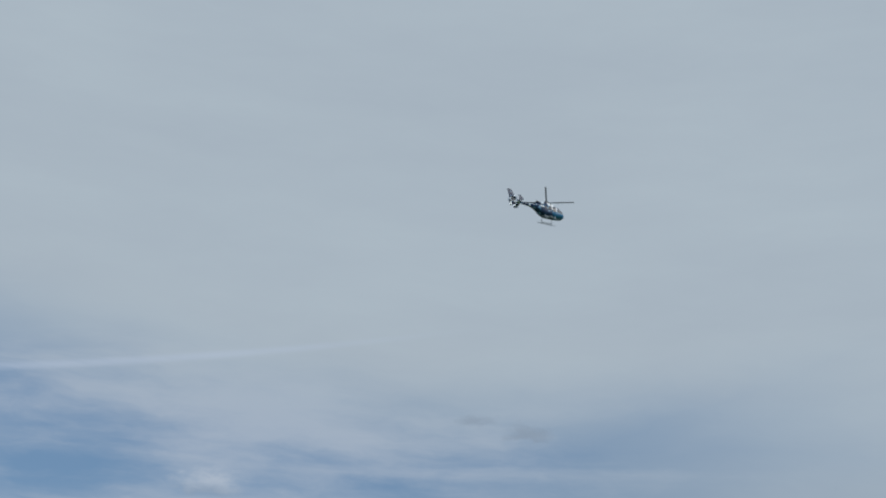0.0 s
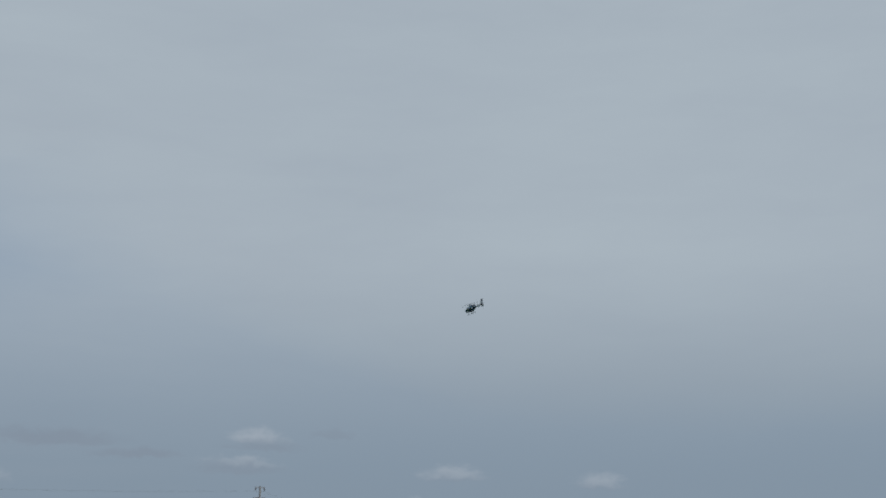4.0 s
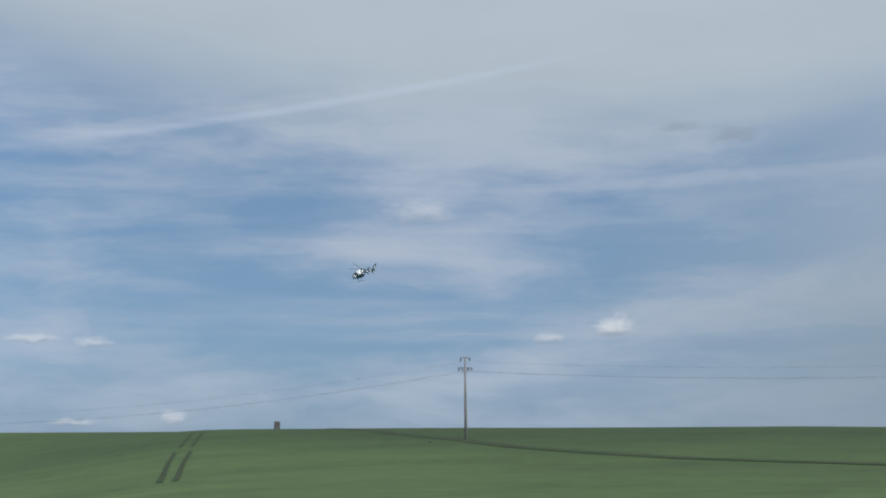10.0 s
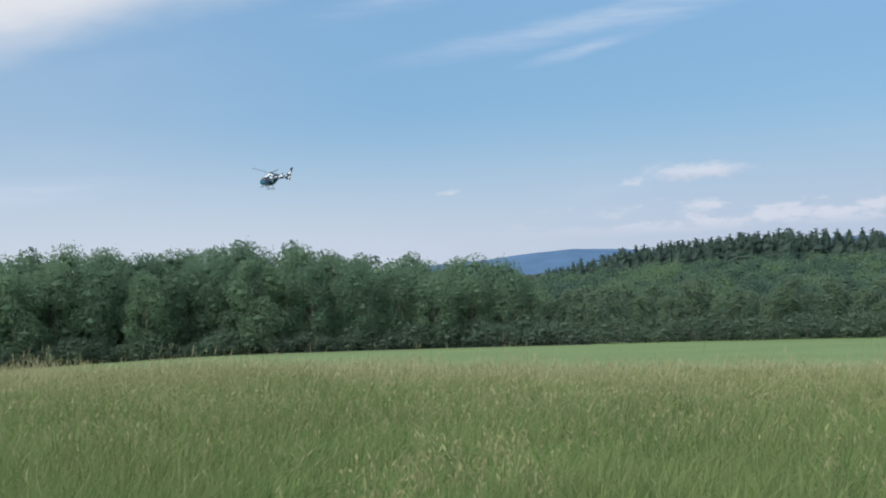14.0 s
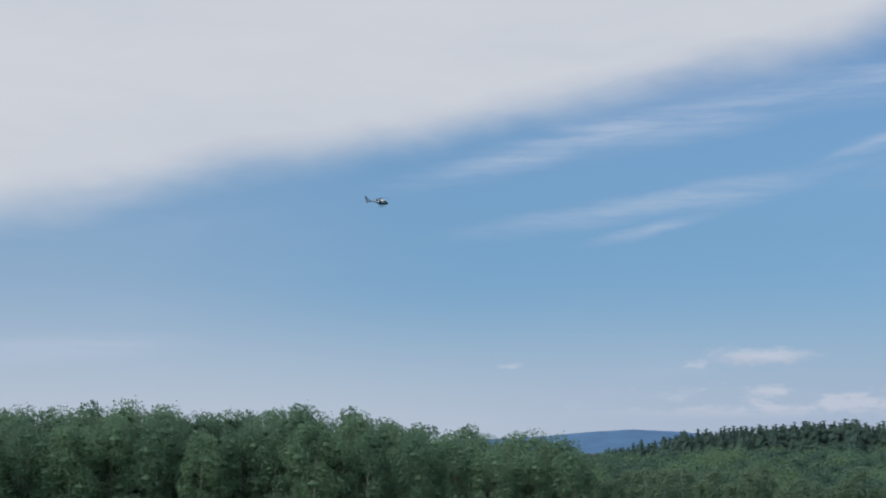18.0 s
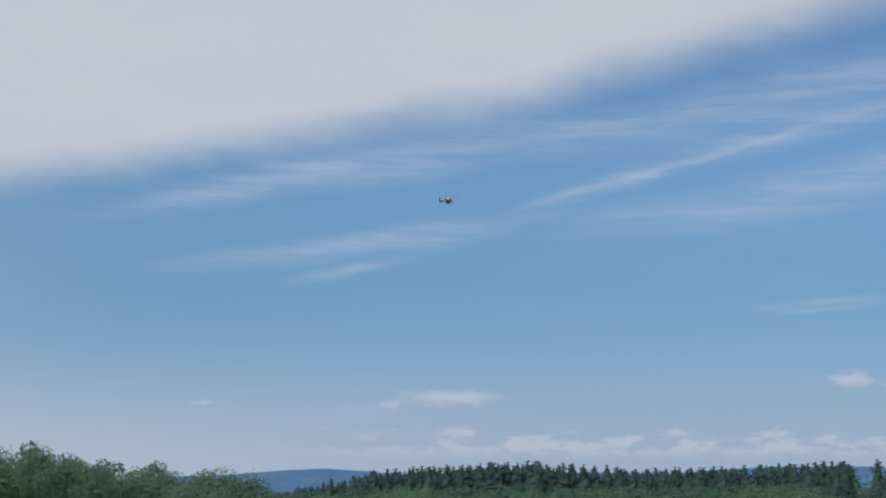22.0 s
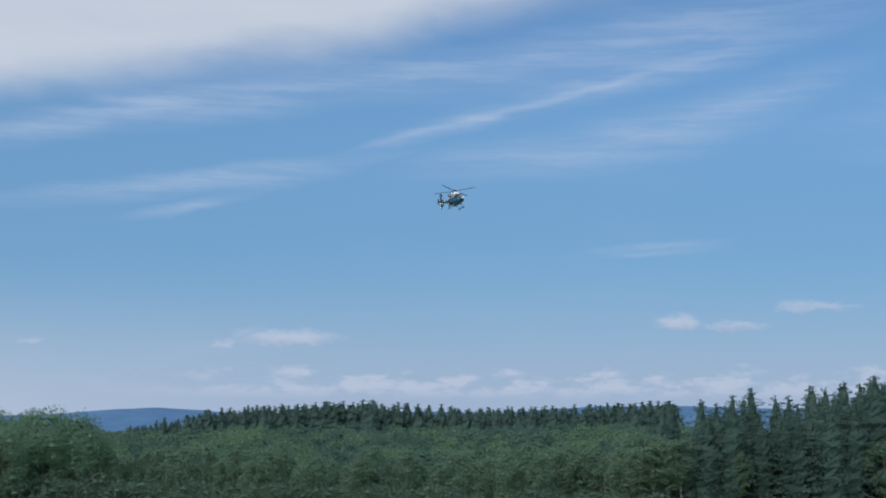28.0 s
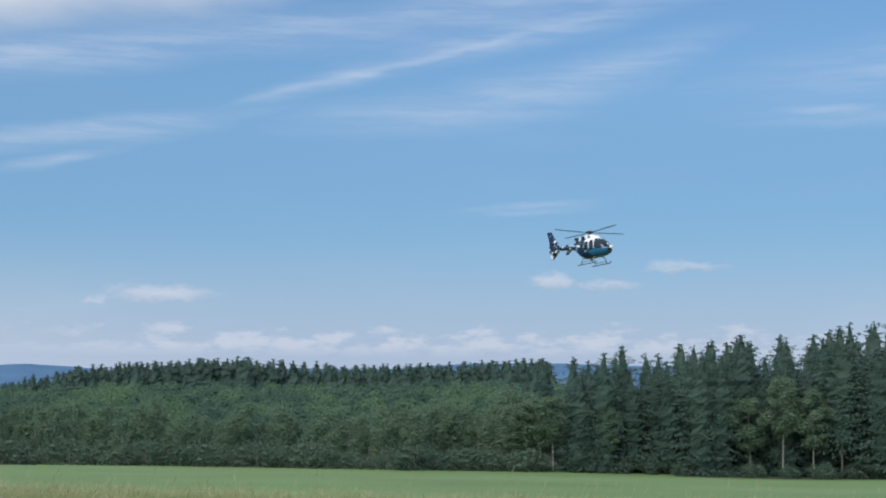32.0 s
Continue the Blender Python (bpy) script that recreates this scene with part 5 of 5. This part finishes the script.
def build_helicopter():
    heli = thing("helicopter", "dark blue and white model helicopter with pale flecks, flying", "helicopter")
    skin = hull([(3.20, -0.52, -0.38, 0.03, 2.0), (3.12, -0.74, -0.14, 0.34, 2.0), (2.85, -0.98, 0.14, 0.66, 2.1), (2.45, -1.10, 0.48, 0.84, 2.3), (1.95, -1.16, 0.82, 0.94, 2.5),
                 (1.40, -1.19, 1.04, 0.99, 2.7), (0.80, -1.20, 1.12, 1.01, 2.8), (0.0, -1.19, 1.14, 1.01, 2.8), (-0.60, -1.12, 1.12, 0.98, 2.7), (-1.10, -0.90, 1.08, 0.90, 2.6),
                 (-1.60, -0.55, 1.00, 0.76, 2.4), (-2.10, -0.18, 0.90, 0.58, 2.2), (-2.60, 0.08, 0.80, 0.40, 2.1), (-3.05, 0.19, 0.72, 0.30, 2.0)], 6, 56)
    # lacquer: teal nose and chin, white front and roof, a white sweep along the side, navy elsewhere
    which = []
    for q in skin[1]:
        c = sum((Vector(skin[0][i]) for i in q), Vector()) / len(q) / S
        sweep = 0.02 + 0.20 * (0.6 - c.y)
        w = 0
        if c.y > 0.30 - 0.35 * c.z and c.z > 0.02 - 0.16 * (c.y - 0.5):
            w = 1
        elif -2.7 < c.y < 0.9 and abs(c.z - sweep) < 0.06 + 0.05 * math.sin(c.y * 4.0) and abs(c.x) > 0.2:
            w = 1
        if w == 0 and c.y > 0.75 - 0.75 * (c.z + 0.6):
            w = 2
        if c.y > 2.2 and c.z > -0.62 and c.z < -0.38 and abs(c.x) < 0.34:
            w = 3
        which.append(w)
    part("cabin", mesh_of("cabin", *skin, (M_lower, M_white, M_teal, M_black), which, True), heli, "white-roofed cabin with navy and teal sides")
    for sx in (-1, 1):
        glass = panel(skin, lambda x, y, z: sx * x > 0.05 and y > 1.62 + max(0.0, -0.1 - z) * 1.2 and -0.34 < z < 1.0 - 0.10 * y and not (sx == -1 and y > 2.62 and z < 0.02), 0.012)
        part("windscreen", mesh_of("windscreen", *glass, (M_pane,), None, True), heli)
        for y0, y1, z0, z1 in ((0.82, 1.46, -0.30, 0.72), (0.06, 0.66, -0.16, 0.66), (-0.72, -0.12, 0.02, 0.60)):
            pane = panel(skin, lambda x, y, z: sx * x > 0.3 and y0 + max(0, z - z1 + 0.3) * 0.25 < y < y1 - max(0, z - z1 + 0.3) * 0.25 and z0 < z < z1, 0.012)
            part("side_window", mesh_of("side_window", *pane, (M_pane,), None, True), heli)
        part("door_handle", mesh_of("door_handle", *scaled([box(sx * 1.015, 0.74, -0.42, 0.05, 0.22, 0.06)]), (M_black,)), heli)
    cowl = hull([(1.62, 0.90, 1.00, 0.10, 2.0), (1.30, 0.85, 1.20, 0.40, 2.2), (0.85, 0.85, 1.42, 0.60, 2.6), (0.20, 0.85, 1.54, 0.68, 2.8), (-0.60, 0.80, 1.52, 0.70, 2.8),
                 (-1.25, 0.70, 1.40, 0.64, 2.6), (-1.80, 0.60, 1.22, 0.50, 2.4), (-2.30, 0.50, 1.02, 0.34, 2.2), (-2.75, 0.45, 0.86, 0.18, 2.0)], 4, 32)
    tone = []
    for q in cowl[1]:
        c = sum((Vector(cowl[0][i]) for i in q), Vector()) / len(q) / S
        tone.append(1 if c.y < -0.05 - 0.5 * (c.z - 1.1) else 0)
    part("engine_cowling", mesh_of("engine_cowling", *cowl, (M_white, M_patch), tone, True), heli)
    for sx in (-1, 1):
        part("exhaust", mesh_of("exhaust", *scaled([tube([(sx * 0.30, -1.35, 1.22), (sx * 0.36, -1.8, 1.26), (sx * 0.44, -2.02, 1.28)], [0.17, 0.17, 0.19], 12)]), (M_black,), None, True), heli)
        part("intake", mesh_of("intake", *scaled([tube([(sx * 0.52, 0.52, 1.20), (sx * 0.70, 0.56, 1.22)], [0.15, 0.13], 12)]), (M_black,), None, True), heli)
    boom = smooth_rows([(-2.85, 0.45, 0.31, 0.28, 0.27, 2.0), (-3.6, 0.49, 0.25, 0.24, 0.23, 2.0), (-4.6, 0.58, 0.22, 0.22, 0.21, 2.0), (-5.7, 0.72, 0.20, 0.24, 0.24, 2.0)], 4)
    part("tail_boom", mesh_of("tail_boom", *loft(boom, 20), (M_patch,), None, True), heli)
    # shrouded tail rotor in the foot of a swept fin
    cy, cz = -6.20, 0.84
    ring, faces = [], []
    for k in range(32):
        a = 2 * math.pi * k / 32
        for r, x in ((0.53, 0.20), (0.80, 0.15), (0.86, 0.0), (0.80, -0.15), (0.53, -0.20)):
            ring.append((x, cy + r * math.cos(a), cz + r * math.sin(a)))
    for k in range(32):
        for j in range(5):
            faces.append((k * 5 + j, k * 5 + (j + 1) % 5, ((k + 1) % 32) * 5 + (j + 1) % 5, ((k + 1) % 32) * 5 + j))
    shroud = part("tail_rotor_shroud", mesh_of("tail_rotor_shroud", *scaled([(ring, faces)]), (M_patch,), None, True), heli)
    part("tail_rotor_hub", mesh_of("tail_rotor_hub", *scaled([tube([(-0.16, cy, cz), (-0.05, cy, cz), (0.05, cy, cz), (0.16, cy, cz)], [0.08, 0.16, 0.16, 0.08], 14)]), (M_black,), None, True), shroud)
    for k in range(10):
        a = 2 * math.pi * k / 10
        o, p = (math.cos(a), math.sin(a)), (-math.sin(a) * 0.05, math.cos(a) * 0.05)
        q = [(x, cy + o[0] * r + p[0] * s, cz + o[1] * r + p[1] * s) for x in (-0.015, 0.015) for r, s in ((0.12, -1), (0.52, -1), (0.52, 1), (0.12, 1))]
        part("tail_rotor_blade", mesh_of("tail_rotor_blade", *scaled([(q, [(0, 1, 2, 3), (7, 6, 5, 4), (0, 4, 5, 1), (1, 5, 6, 2), (2, 6, 7, 3), (3, 7, 4, 0)])]), (M_black,)), shroud)
    part("tail_fin", mesh_of("tail_fin", *scaled([slab([(cy + 0.72, cz + 0.30), (cy + 0.2, cz + 0.70), (cy - 0.62, cz + 0.48), (cy - 0.86, cz + 1.15), (cy - 1.12, cz + 1.98), (cy - 0.98, cz + 2.06), (cy - 0.48, cz + 2.00), (cy - 0.02, cz + 1.30)], 0.13, "x", 0.5)]), (M_patch,)), heli)
    part("lower_fin", mesh_of("lower_fin", *scaled([slab([(cy + 0.55, cz - 0.55), (cy + 0.20, cz - 0.92), (cy - 0.15, cz - 1.18), (cy - 0.52, cz - 1.16), (cy - 0.62, cz - 0.50)], 0.10, "x")]), (M_patch,)), heli)
    stab = part("stabiliser", mesh_of("stabiliser", *scaled([(lambda g: ([(x, y, z + 0.58) for x, y, z in g[0]], g[1]))(slab([(-1.22, -4.78), (1.22, -4.78), (1.22, -5.26), (-1.22, -5.26)], 0.045, "z"))]), (M_patch,)), heli)
    for sx in (-1, 1):
        vs, fs = slab([(-4.62, 0.46), (-5.18, 0.10), (-5.62, 0.06), (-5.46, 0.62), (-5.62, 1.22), (-5.32, 1.26), (-4.80, 0.76)], 0.045, "x")
        part("end_plate", mesh_of("end_plate", *scaled([([(x + sx * 1.25, y, z) for x, y, z in vs], fs)]), (M_patch,)), stab)
    part("tail_skid", mesh_of("tail_skid", *scaled([tube([(0, cy + 0.45, cz - 0.7), (0, cy - 0.2, cz - 1.22), (0, cy - 0.5, cz - 1.30)], [0.03, 0.03, 0.025], 6)]), (M_grey,)), heli)
    # landing skids
    for sx in (-1, 1):
        skid = part("skid", mesh_of("skid", *scaled([tube([(sx * 1.10, 2.15, -1.70), (sx * 1.10, 1.98, -1.84), (sx * 1.10, 1.7, -1.89), (sx * 1.10, -1.0, -1.89), (sx * 1.10, -1.1, -1.86)], [0.055] * 5, 8)]), (M_grey,), None, True), heli)
        part("step", mesh_of("step", *scaled([box(sx * 1.12, 0.45, -1.62, 0.14, 1.5, 0.04)]), (M_grey,)), skid)
    for y in (1.35, -0.45):
        part("skid_strut", mesh_of("skid_strut", *scaled([tube([(-1.10, y, -1.87), (-0.98, y, -1.42), (-0.78, y, -1.2), (-0.4, y, -1.13), (0.4, y, -1.13), (0.78, y, -1.2), (0.98, y, -1.42), (1.10, y, -1.87)], [0.055] * 8, 8)]), (M_grey,), None, True), heli)
    part("nose_probe", mesh_of("nose_probe", *scaled([tube([(0.18, 3.05, -0.62), (0.18, 3.32, -0.64)], [0.03, 0.02], 6), tube([(-0.18, 3.05, -0.62), (-0.18, 3.32, -0.64)], [0.03, 0.02], 6)]), (M_black,)), heli)
    # a short white drum makes the white spot on the nose's left
    part("landing_light", mesh_of("landing_light", *scaled([tube([(-0.42, 2.98, -0.30), (-0.45, 3.10, -0.24), (-0.46, 3.16, -0.20)], [0.20, 0.20, 0.12], 14)]), (M_white,), None, True), heli, "round white spot on the left of the nose")
    part("belly_aerial", mesh_of("belly_aerial", *scaled([slab([(0.3, -1.18), (0.05, -1.18), (-0.02, -1.46), (0.12, -1.46)], 0.02, "x")]), (M_black,)), heli)
    part("mast", mesh_of("mast", *scaled([tube([(0, 0, 1.42), (0, 0, 1.58), (0, 0, 1.74)], [0.40, 0.26, 0.15], 14)]), (M_black,), None, True), heli)
    rotor = part("main_rotor", mesh_of("main_rotor", *scaled([tube([(0, 0, -0.10), (0, 0, -0.02), (0, 0, 0.10), (0, 0, 0.18), (0, 0, 0.22)], [0.20, 0.44, 0.42, 0.26, 0.08], 16)]), (M_black,), None, True), heli)
    rotor.location = (0, 0, HUB_Z * S)
    for k in range(4):
        a = k * math.pi / 2
        c, s = math.cos(a), math.sin(a)
        prof = [(0.22, -0.10, 0.0), (0.95, -0.09, 0.01), (1.25, -0.15, 0.02), (4.60, -0.15, 0.10), (4.82, -0.07, 0.11), (4.82, 0.03, 0.11), (4.60, 0.09, 0.10), (1.25, 0.11, 0.02), (0.95, 0.09, 0.01), (0.22, 0.10, 0.0)]
        n = len(prof)
        vs = [(r * c - w * s, r * s + w * c, z + h) for h in (-0.022, 0.022) for r, w, z in prof]
        fs = [tuple(reversed(range(n))), tuple(range(n, 2 * n))] + [(i, (i + 1) % n, n + (i + 1) % n, n + i) for i in range(n)]
        part("rotor_blade", mesh_of("rotor_blade", *scaled([(vs, fs)]), (M_carbon,)), rotor)
    return heli, rotor


def build_bird(span):
    bird = thing("bird", "small black swallow in flight", "bird", "birds over the field")
    part("body", mesh_of("body", *tube([(0, 0.07, 0), (0, 0.05, 0.004), (0, 0.0, 0.006), (0, -0.05, 0), (0, -0.10, 0)], [0.004, 0.014, 0.018, 0.010, 0.003], 8), (M_black,), None, True), bird)
    for sx in (-1, 1):
        vs = [(0, 0.03, 0.004), (0, -0.02, 0.004), (sx * span * 0.25, 0.035, 0.03), (sx * span * 0.25, -0.01, 0.03), (sx * span * 0.5, -0.05, 0.015)]
        vs += [(x, y, z + 0.004) for x, y, z in vs]
        part("wing", mesh_of("wing", vs, [(0, 1, 3, 2), (2, 3, 4), (5, 7, 8, 6), (7, 9, 8), (0, 2, 7, 5), (2, 4, 9, 7), (1, 6, 8, 3), (3, 8, 9, 4)], (M_black,)), bird)
    part("tail", mesh_of("tail", [(0, -0.08, 0), (-0.025, -0.15, 0), (0, -0.12, 0.003), (0.025, -0.15, 0), (0, -0.1, 0.006)], [(0, 1, 2), (0, 2, 3), (4, 2, 1), (4, 3, 2)], (M_black,)), bird)
    return bird


def flying(az, el, d, heading, pitch, bank):
    p = bearing(az, el, d)
    return pose(p.x, p.y, p.z, 0, 0, heading) @ pose(0, 0, 0, pitch) @ pose(0, 0, 0, 0, bank) @ pose(0, 1.55 * S, -0.1 * S)


build_spruce_stand()
build_undergrowth()
build_leafy_wood()
build_far_woods()
build_far_hills()
build_power_line()
build_field_marks()
build_grass()
helicopter, main_rotor = build_helicopter()
birds = [build_bird(0.32)]
for _ in range(6):
    birds.append(copy_thing(birds[0], pose(0, 0, 0)))


def motions():
    walk(helicopter, [
        (0, flying(-82.79, 23.05, 38.0, -153, -4, -10)), (0.5, flying(-95.59, 20.58, 42.0, -152, -4, -16)), (1, flying(-104.99, 18.46, 48.0, -152, -5, -20)),
        (1.5, flying(-111.27, 16.59, 56.0, -149, -5, -28)), (2, flying(-116.72, 15.01, 63.0, -142, -5, -34)), (2.5, flying(-118.88, 14.10, 72.0, -130, -4, -38)),
        (3, flying(-119.25, 13.22, 79.0, -114, -2, -36)), (3.5, flying(-118.19, 12.46, 84.0, -86, -2, -30)), (4.2, flying(-112.89, 11.87, 86.8, -63, -2, -24)),
        (4.9, flying(-107.59, 11.27, 89.6, -41, -2, -17)), (5.5, flying(-103.05, 10.71, 92.0, -42, -4, -12)), (6, flying(-99.09, 10.71, 95.0, -38, -4, -12)),
        (6.5, flying(-94.75, 10.90, 97.0, -30, -4, -12)), (7, flying(-90.84, 11.25, 98.0, -20, -4, -12)), (7.5, flying(-86.99, 11.70, 97.0, 0, -4, -17)),
        (8, flying(-83.33, 11.98, 94.0, 20, -4, -22)), (8.5, flying(-79.78, 11.80, 90.0, 38, -6, -28)), (9, flying(-76.34, 11.04, 84.0, 54, -10, -34)),
        (9.5, flying(-72.27, 9.84, 77.0, 64, -12, -31)), (10, flying(-67.14, 8.53, 70.0, 72, -13, -28)), (10.5, flying(-60.35, 7.20, 62.0, 72, -11, -20)),
        (11, flying(-51.26, 5.84, 53.0, 72, -9, -12)), (11.5, flying(-39.43, 4.87, 45.0, 74, -6, -8)), (12, flying(-25.97, 4.18, 39.5, 76, -4, -4)),
        (12.5, flying(-9.51, 3.31, 37.0, 80, -2, 0)), (13, flying(7.30, 2.66, 38.0, 87, 0, 8)), (13.5, flying(22.66, 3.08, 43.0, 84, 2, 9)),
        (14, flying(32.88, 4.11, 52.0, 74, 3, 14)), (14.5, flying(38.58, 5.09, 63.0, 60, 3, 24)), (15, flying(41.94, 6.20, 74.0, 44, 2, 38)),
        (15.5, flying(42.71, 7.06, 83.0, 21, 2, 32)), (16.2, flying(39.88, 7.95, 88.2, -12, 2, 25)), (16.9, flying(37.05, 8.85, 93.5, -36, 1, 18)),
        (17.5, flying(34.62, 9.59, 98.0, -52, 1, 12)), (18, flying(31.25, 9.98, 99.0, -62, 0, 13)), (18.5, flying(28.20, 10.35, 102.0, -76, 0, 14)),
        (19, flying(25.25, 11.10, 106.0, -92, 0, 15)), (19.5, flying(22.82, 11.56, 110.0, -108, 0, 13)), (20, flying(21.04, 11.72, 112.0, -119, 0, 12)),
        (20.5, flying(19.51, 11.91, 111.0, -121, 0, 10)), (21, flying(18.00, 11.99, 110.0, -124, 0, 8)), (21.5, flying(16.84, 11.79, 107.0, -127, 1, 7)),
        (22, flying(15.89, 11.60, 103.0, -130, 2, 6)), (22.5, flying(15.22, 11.44, 98.0, -136, 2, 6)), (23, flying(14.63, 11.32, 93.0, -140, 3, 5)),
        (23.5, flying(14.37, 11.26, 88.0, -140, 4, 4)), (24, flying(13.94, 11.20, 81.0, -140, 4, 4)), (24.5, flying(13.32, 10.99, 76.0, -140, 4, 3)),
        (25, flying(12.43, 10.79, 71.0, -141, 4, 2)), (25.5, flying(11.56, 10.62, 66.0, -142, 4, 1)), (26.2, flying(10.83, 10.17, 59.4, -144, 4, 0)),
        (26.9, flying(10.12, 9.73, 52.7, -145, 4, -1)), (27.5, flying(9.51, 9.36, 47.0, -146, 4, -1)), (28, flying(8.94, 9.17, 44.0, -146, 5, -2)),
        (28.5, flying(8.05, 8.81, 42.0, -146, 5, -2)), (29, flying(6.86, 8.13, 39.0, -146, 4, -2)), (29.5, flying(5.87, 7.59, 36.5, -146, 3, -1)),
        (30, flying(5.02, 6.96, 34.0, -146, 3, -1)), (30.5, flying(4.12, 6.70, 31.5, -145, 4, -1)), (31, flying(2.94, 6.43, 28.4, -144, 5, 0)),
        (31.5, flying(0.86, 6.10, 26.2, -141, 4, 0)), (32, flying(-1.53, 5.45, 25.0, -140, 4, 0))])
    # the four-bladed rotor: nine quarter turns a second, its speed wandering a little
    slip = lambda t: float(np.interp(t, (0, 1, 2, 3, 28, 30, 31, 31.5, 32), (-23, -48, -68, -90, -146, -189, -218, -267, -275)))
    walk(main_rotor, [(i / 10, pose(0, 0, HUB_Z * S) @ pose(0, 0, 0, 0, 0, 81 * i + slip(i / 10))) for i in range(321)])
    walk(birds[0], [(0, pose(33.1, -12.8, 13.9, 4, -12, -168)), (0.4, pose(33.1, -13.2, 14.0, 4, -12, -168)), (0.7, pose(33.1, -13.5, 14.1, 4, -12, -168)), (1, pose(33.1, -13.8, 14.1, 4, -12, -168)), (1.5, pose(34.6, -20.2, 13.2, 4, -12, -168)), (2, pose(36.0, -26.6, 12.3, 4, -12, -168)), (2.3, pose(36.8, -30.5, 11.8, 4, -12, -168)), (4.5, pose(90.0, -140.0, 45.0, 4, -12, -168)), (32, pose(90.0, -200.0, 35.0, 4, -12, -168))])
    walk(birds[1], [(0, pose(-70.0, -160.0, 28.0, 4, 10, -95)), (2.7, pose(-70.0, -160.0, 28.0, 4, 10, -95)), (4.9, pose(28.7, -19.1, 11.2, 4, 10, -95)), (5.2, pose(29.4, -19.1, 12.9, 4, 10, -95)), (5.5, pose(30.1, -19.2, 14.6, 4, 10, -95)), (5.75, pose(30.7, -19.3, 16.0, 4, 10, -95)), (6, pose(31.3, -19.3, 17.4, 4, 10, -95)), (6.3, pose(32.0, -19.4, 19.1, 4, 10, -95)), (8.5, pose(-50.0, -140.0, 48.0, 4, 10, -95)), (32, pose(-50.0, -200.0, 38.0, 4, 10, -95))])
    walk(birds[2], [(0, pose(70.0, -160.0, 31.0, 4, -8, 43)), (8.7, pose(70.0, -160.0, 31.0, 4, -8, 43)), (10.9, pose(45.3, 30.7, 14.2, 4, -8, 43)), (11.2, pose(40.4, 35.9, 12.3, 4, -8, 43)), (11.5, pose(35.6, 41.0, 10.4, 4, -8, 43)), (11.75, pose(31.6, 45.3, 8.8, 4, -8, 43)), (12, pose(27.5, 49.6, 7.2, 4, -8, 43)), (12.3, pose(22.7, 54.8, 5.3, 4, -8, 43)), (14.5, pose(90.0, -140.0, 51.0, 4, -8, 43)), (32, pose(90.0, -200.0, 41.0, 4, -8, 43))])
    walk(birds[3], [(0, pose(-70.0, -160.0, 34.0, 4, 14, -98)), (6.7, pose(-70.0, -160.0, 34.0, 4, 14, -98)), (8.9, pose(36.7, 17.7, 15.1, 4, 14, -98)), (9.2, pose(39.0, 17.4, 11.2, 4, 14, -98)), (9.5, pose(41.3, 17.1, 7.3, 4, 14, -98)), (9.75, pose(43.2, 16.8, 4.0, 4, 14, -98)), (10, pose(45.0, 16.5, 3.0, 4, 14, -98)), (10.3, pose(47.3, 16.2, 3.0, 4, 14, -98)), (12.5, pose(-50.0, -140.0, 54.0, 4, 14, -98)), (32, pose(-50.0, -200.0, 44.0, 4, 14, -98))])
    walk(birds[4], [(0, pose(70.0, -160.0, 37.0, 4, 6, -32)), (4.7, pose(70.0, -160.0, 37.0, 4, 6, -32)), (6.9, pose(26.8, -16.8, 20.7, 4, 6, -32)), (7.2, pose(31.0, -10.1, 18.0, 4, 6, -32)), (7.5, pose(35.3, -3.4, 15.4, 4, 6, -32)), (7.75, pose(38.8, 2.1, 13.1, 4, 6, -32)), (8, pose(42.3, 7.7, 10.9, 4, 6, -32)), (9.1, pose(57.8, 32.1, 3.0, 4, 6, -32)), (11.3, pose(90.0, -140.0, 57.0, 4, 6, -32)), (32, pose(90.0, -200.0, 47.0, 4, 6, -32))])
    walk(birds[5], [(0, pose(-70.0, -160.0, 40.0, 4, 9, -57)), (22.2, pose(-70.0, -160.0, 40.0, 4, 9, -57)), (24.4, pose(1.1, 44.8, 11.1, 4, 9, -57)), (24.7, pose(2.8, 45.9, 10.6, 4, 9, -57)), (25, pose(4.5, 47.0, 10.2, 4, 9, -57)), (25.25, pose(5.9, 47.9, 9.8, 4, 9, -57)), (25.5, pose(7.3, 48.9, 9.4, 4, 9, -57)), (25.8, pose(9.0, 49.9, 8.9, 4, 9, -57)), (28, pose(-50.0, -140.0, 60.0, 4, 9, -57)), (32, pose(-50.0, -200.0, 50.0, 4, 9, -57))])
    walk(birds[6], [(0, pose(70.0, -160.0, 43.0, 4, -7, -70)), (26.2, pose(70.0, -160.0, 43.0, 4, -7, -70)), (28.4, pose(2.7, 45.1, 9.7, 4, -7, -70)), (28.7, pose(4.8, 45.9, 10.2, 4, -7, -70)), (29, pose(6.9, 46.6, 10.7, 4, -7, -70)), (29.25, pose(8.6, 47.3, 11.0, 4, -7, -70)), (29.5, pose(10.3, 47.9, 11.4, 4, -7, -70)), (29.8, pose(12.4, 48.7, 11.9, 4, -7, -70)), (32, pose(90.0, -200.0, 53.0, 4, -7, -70))])


motions()
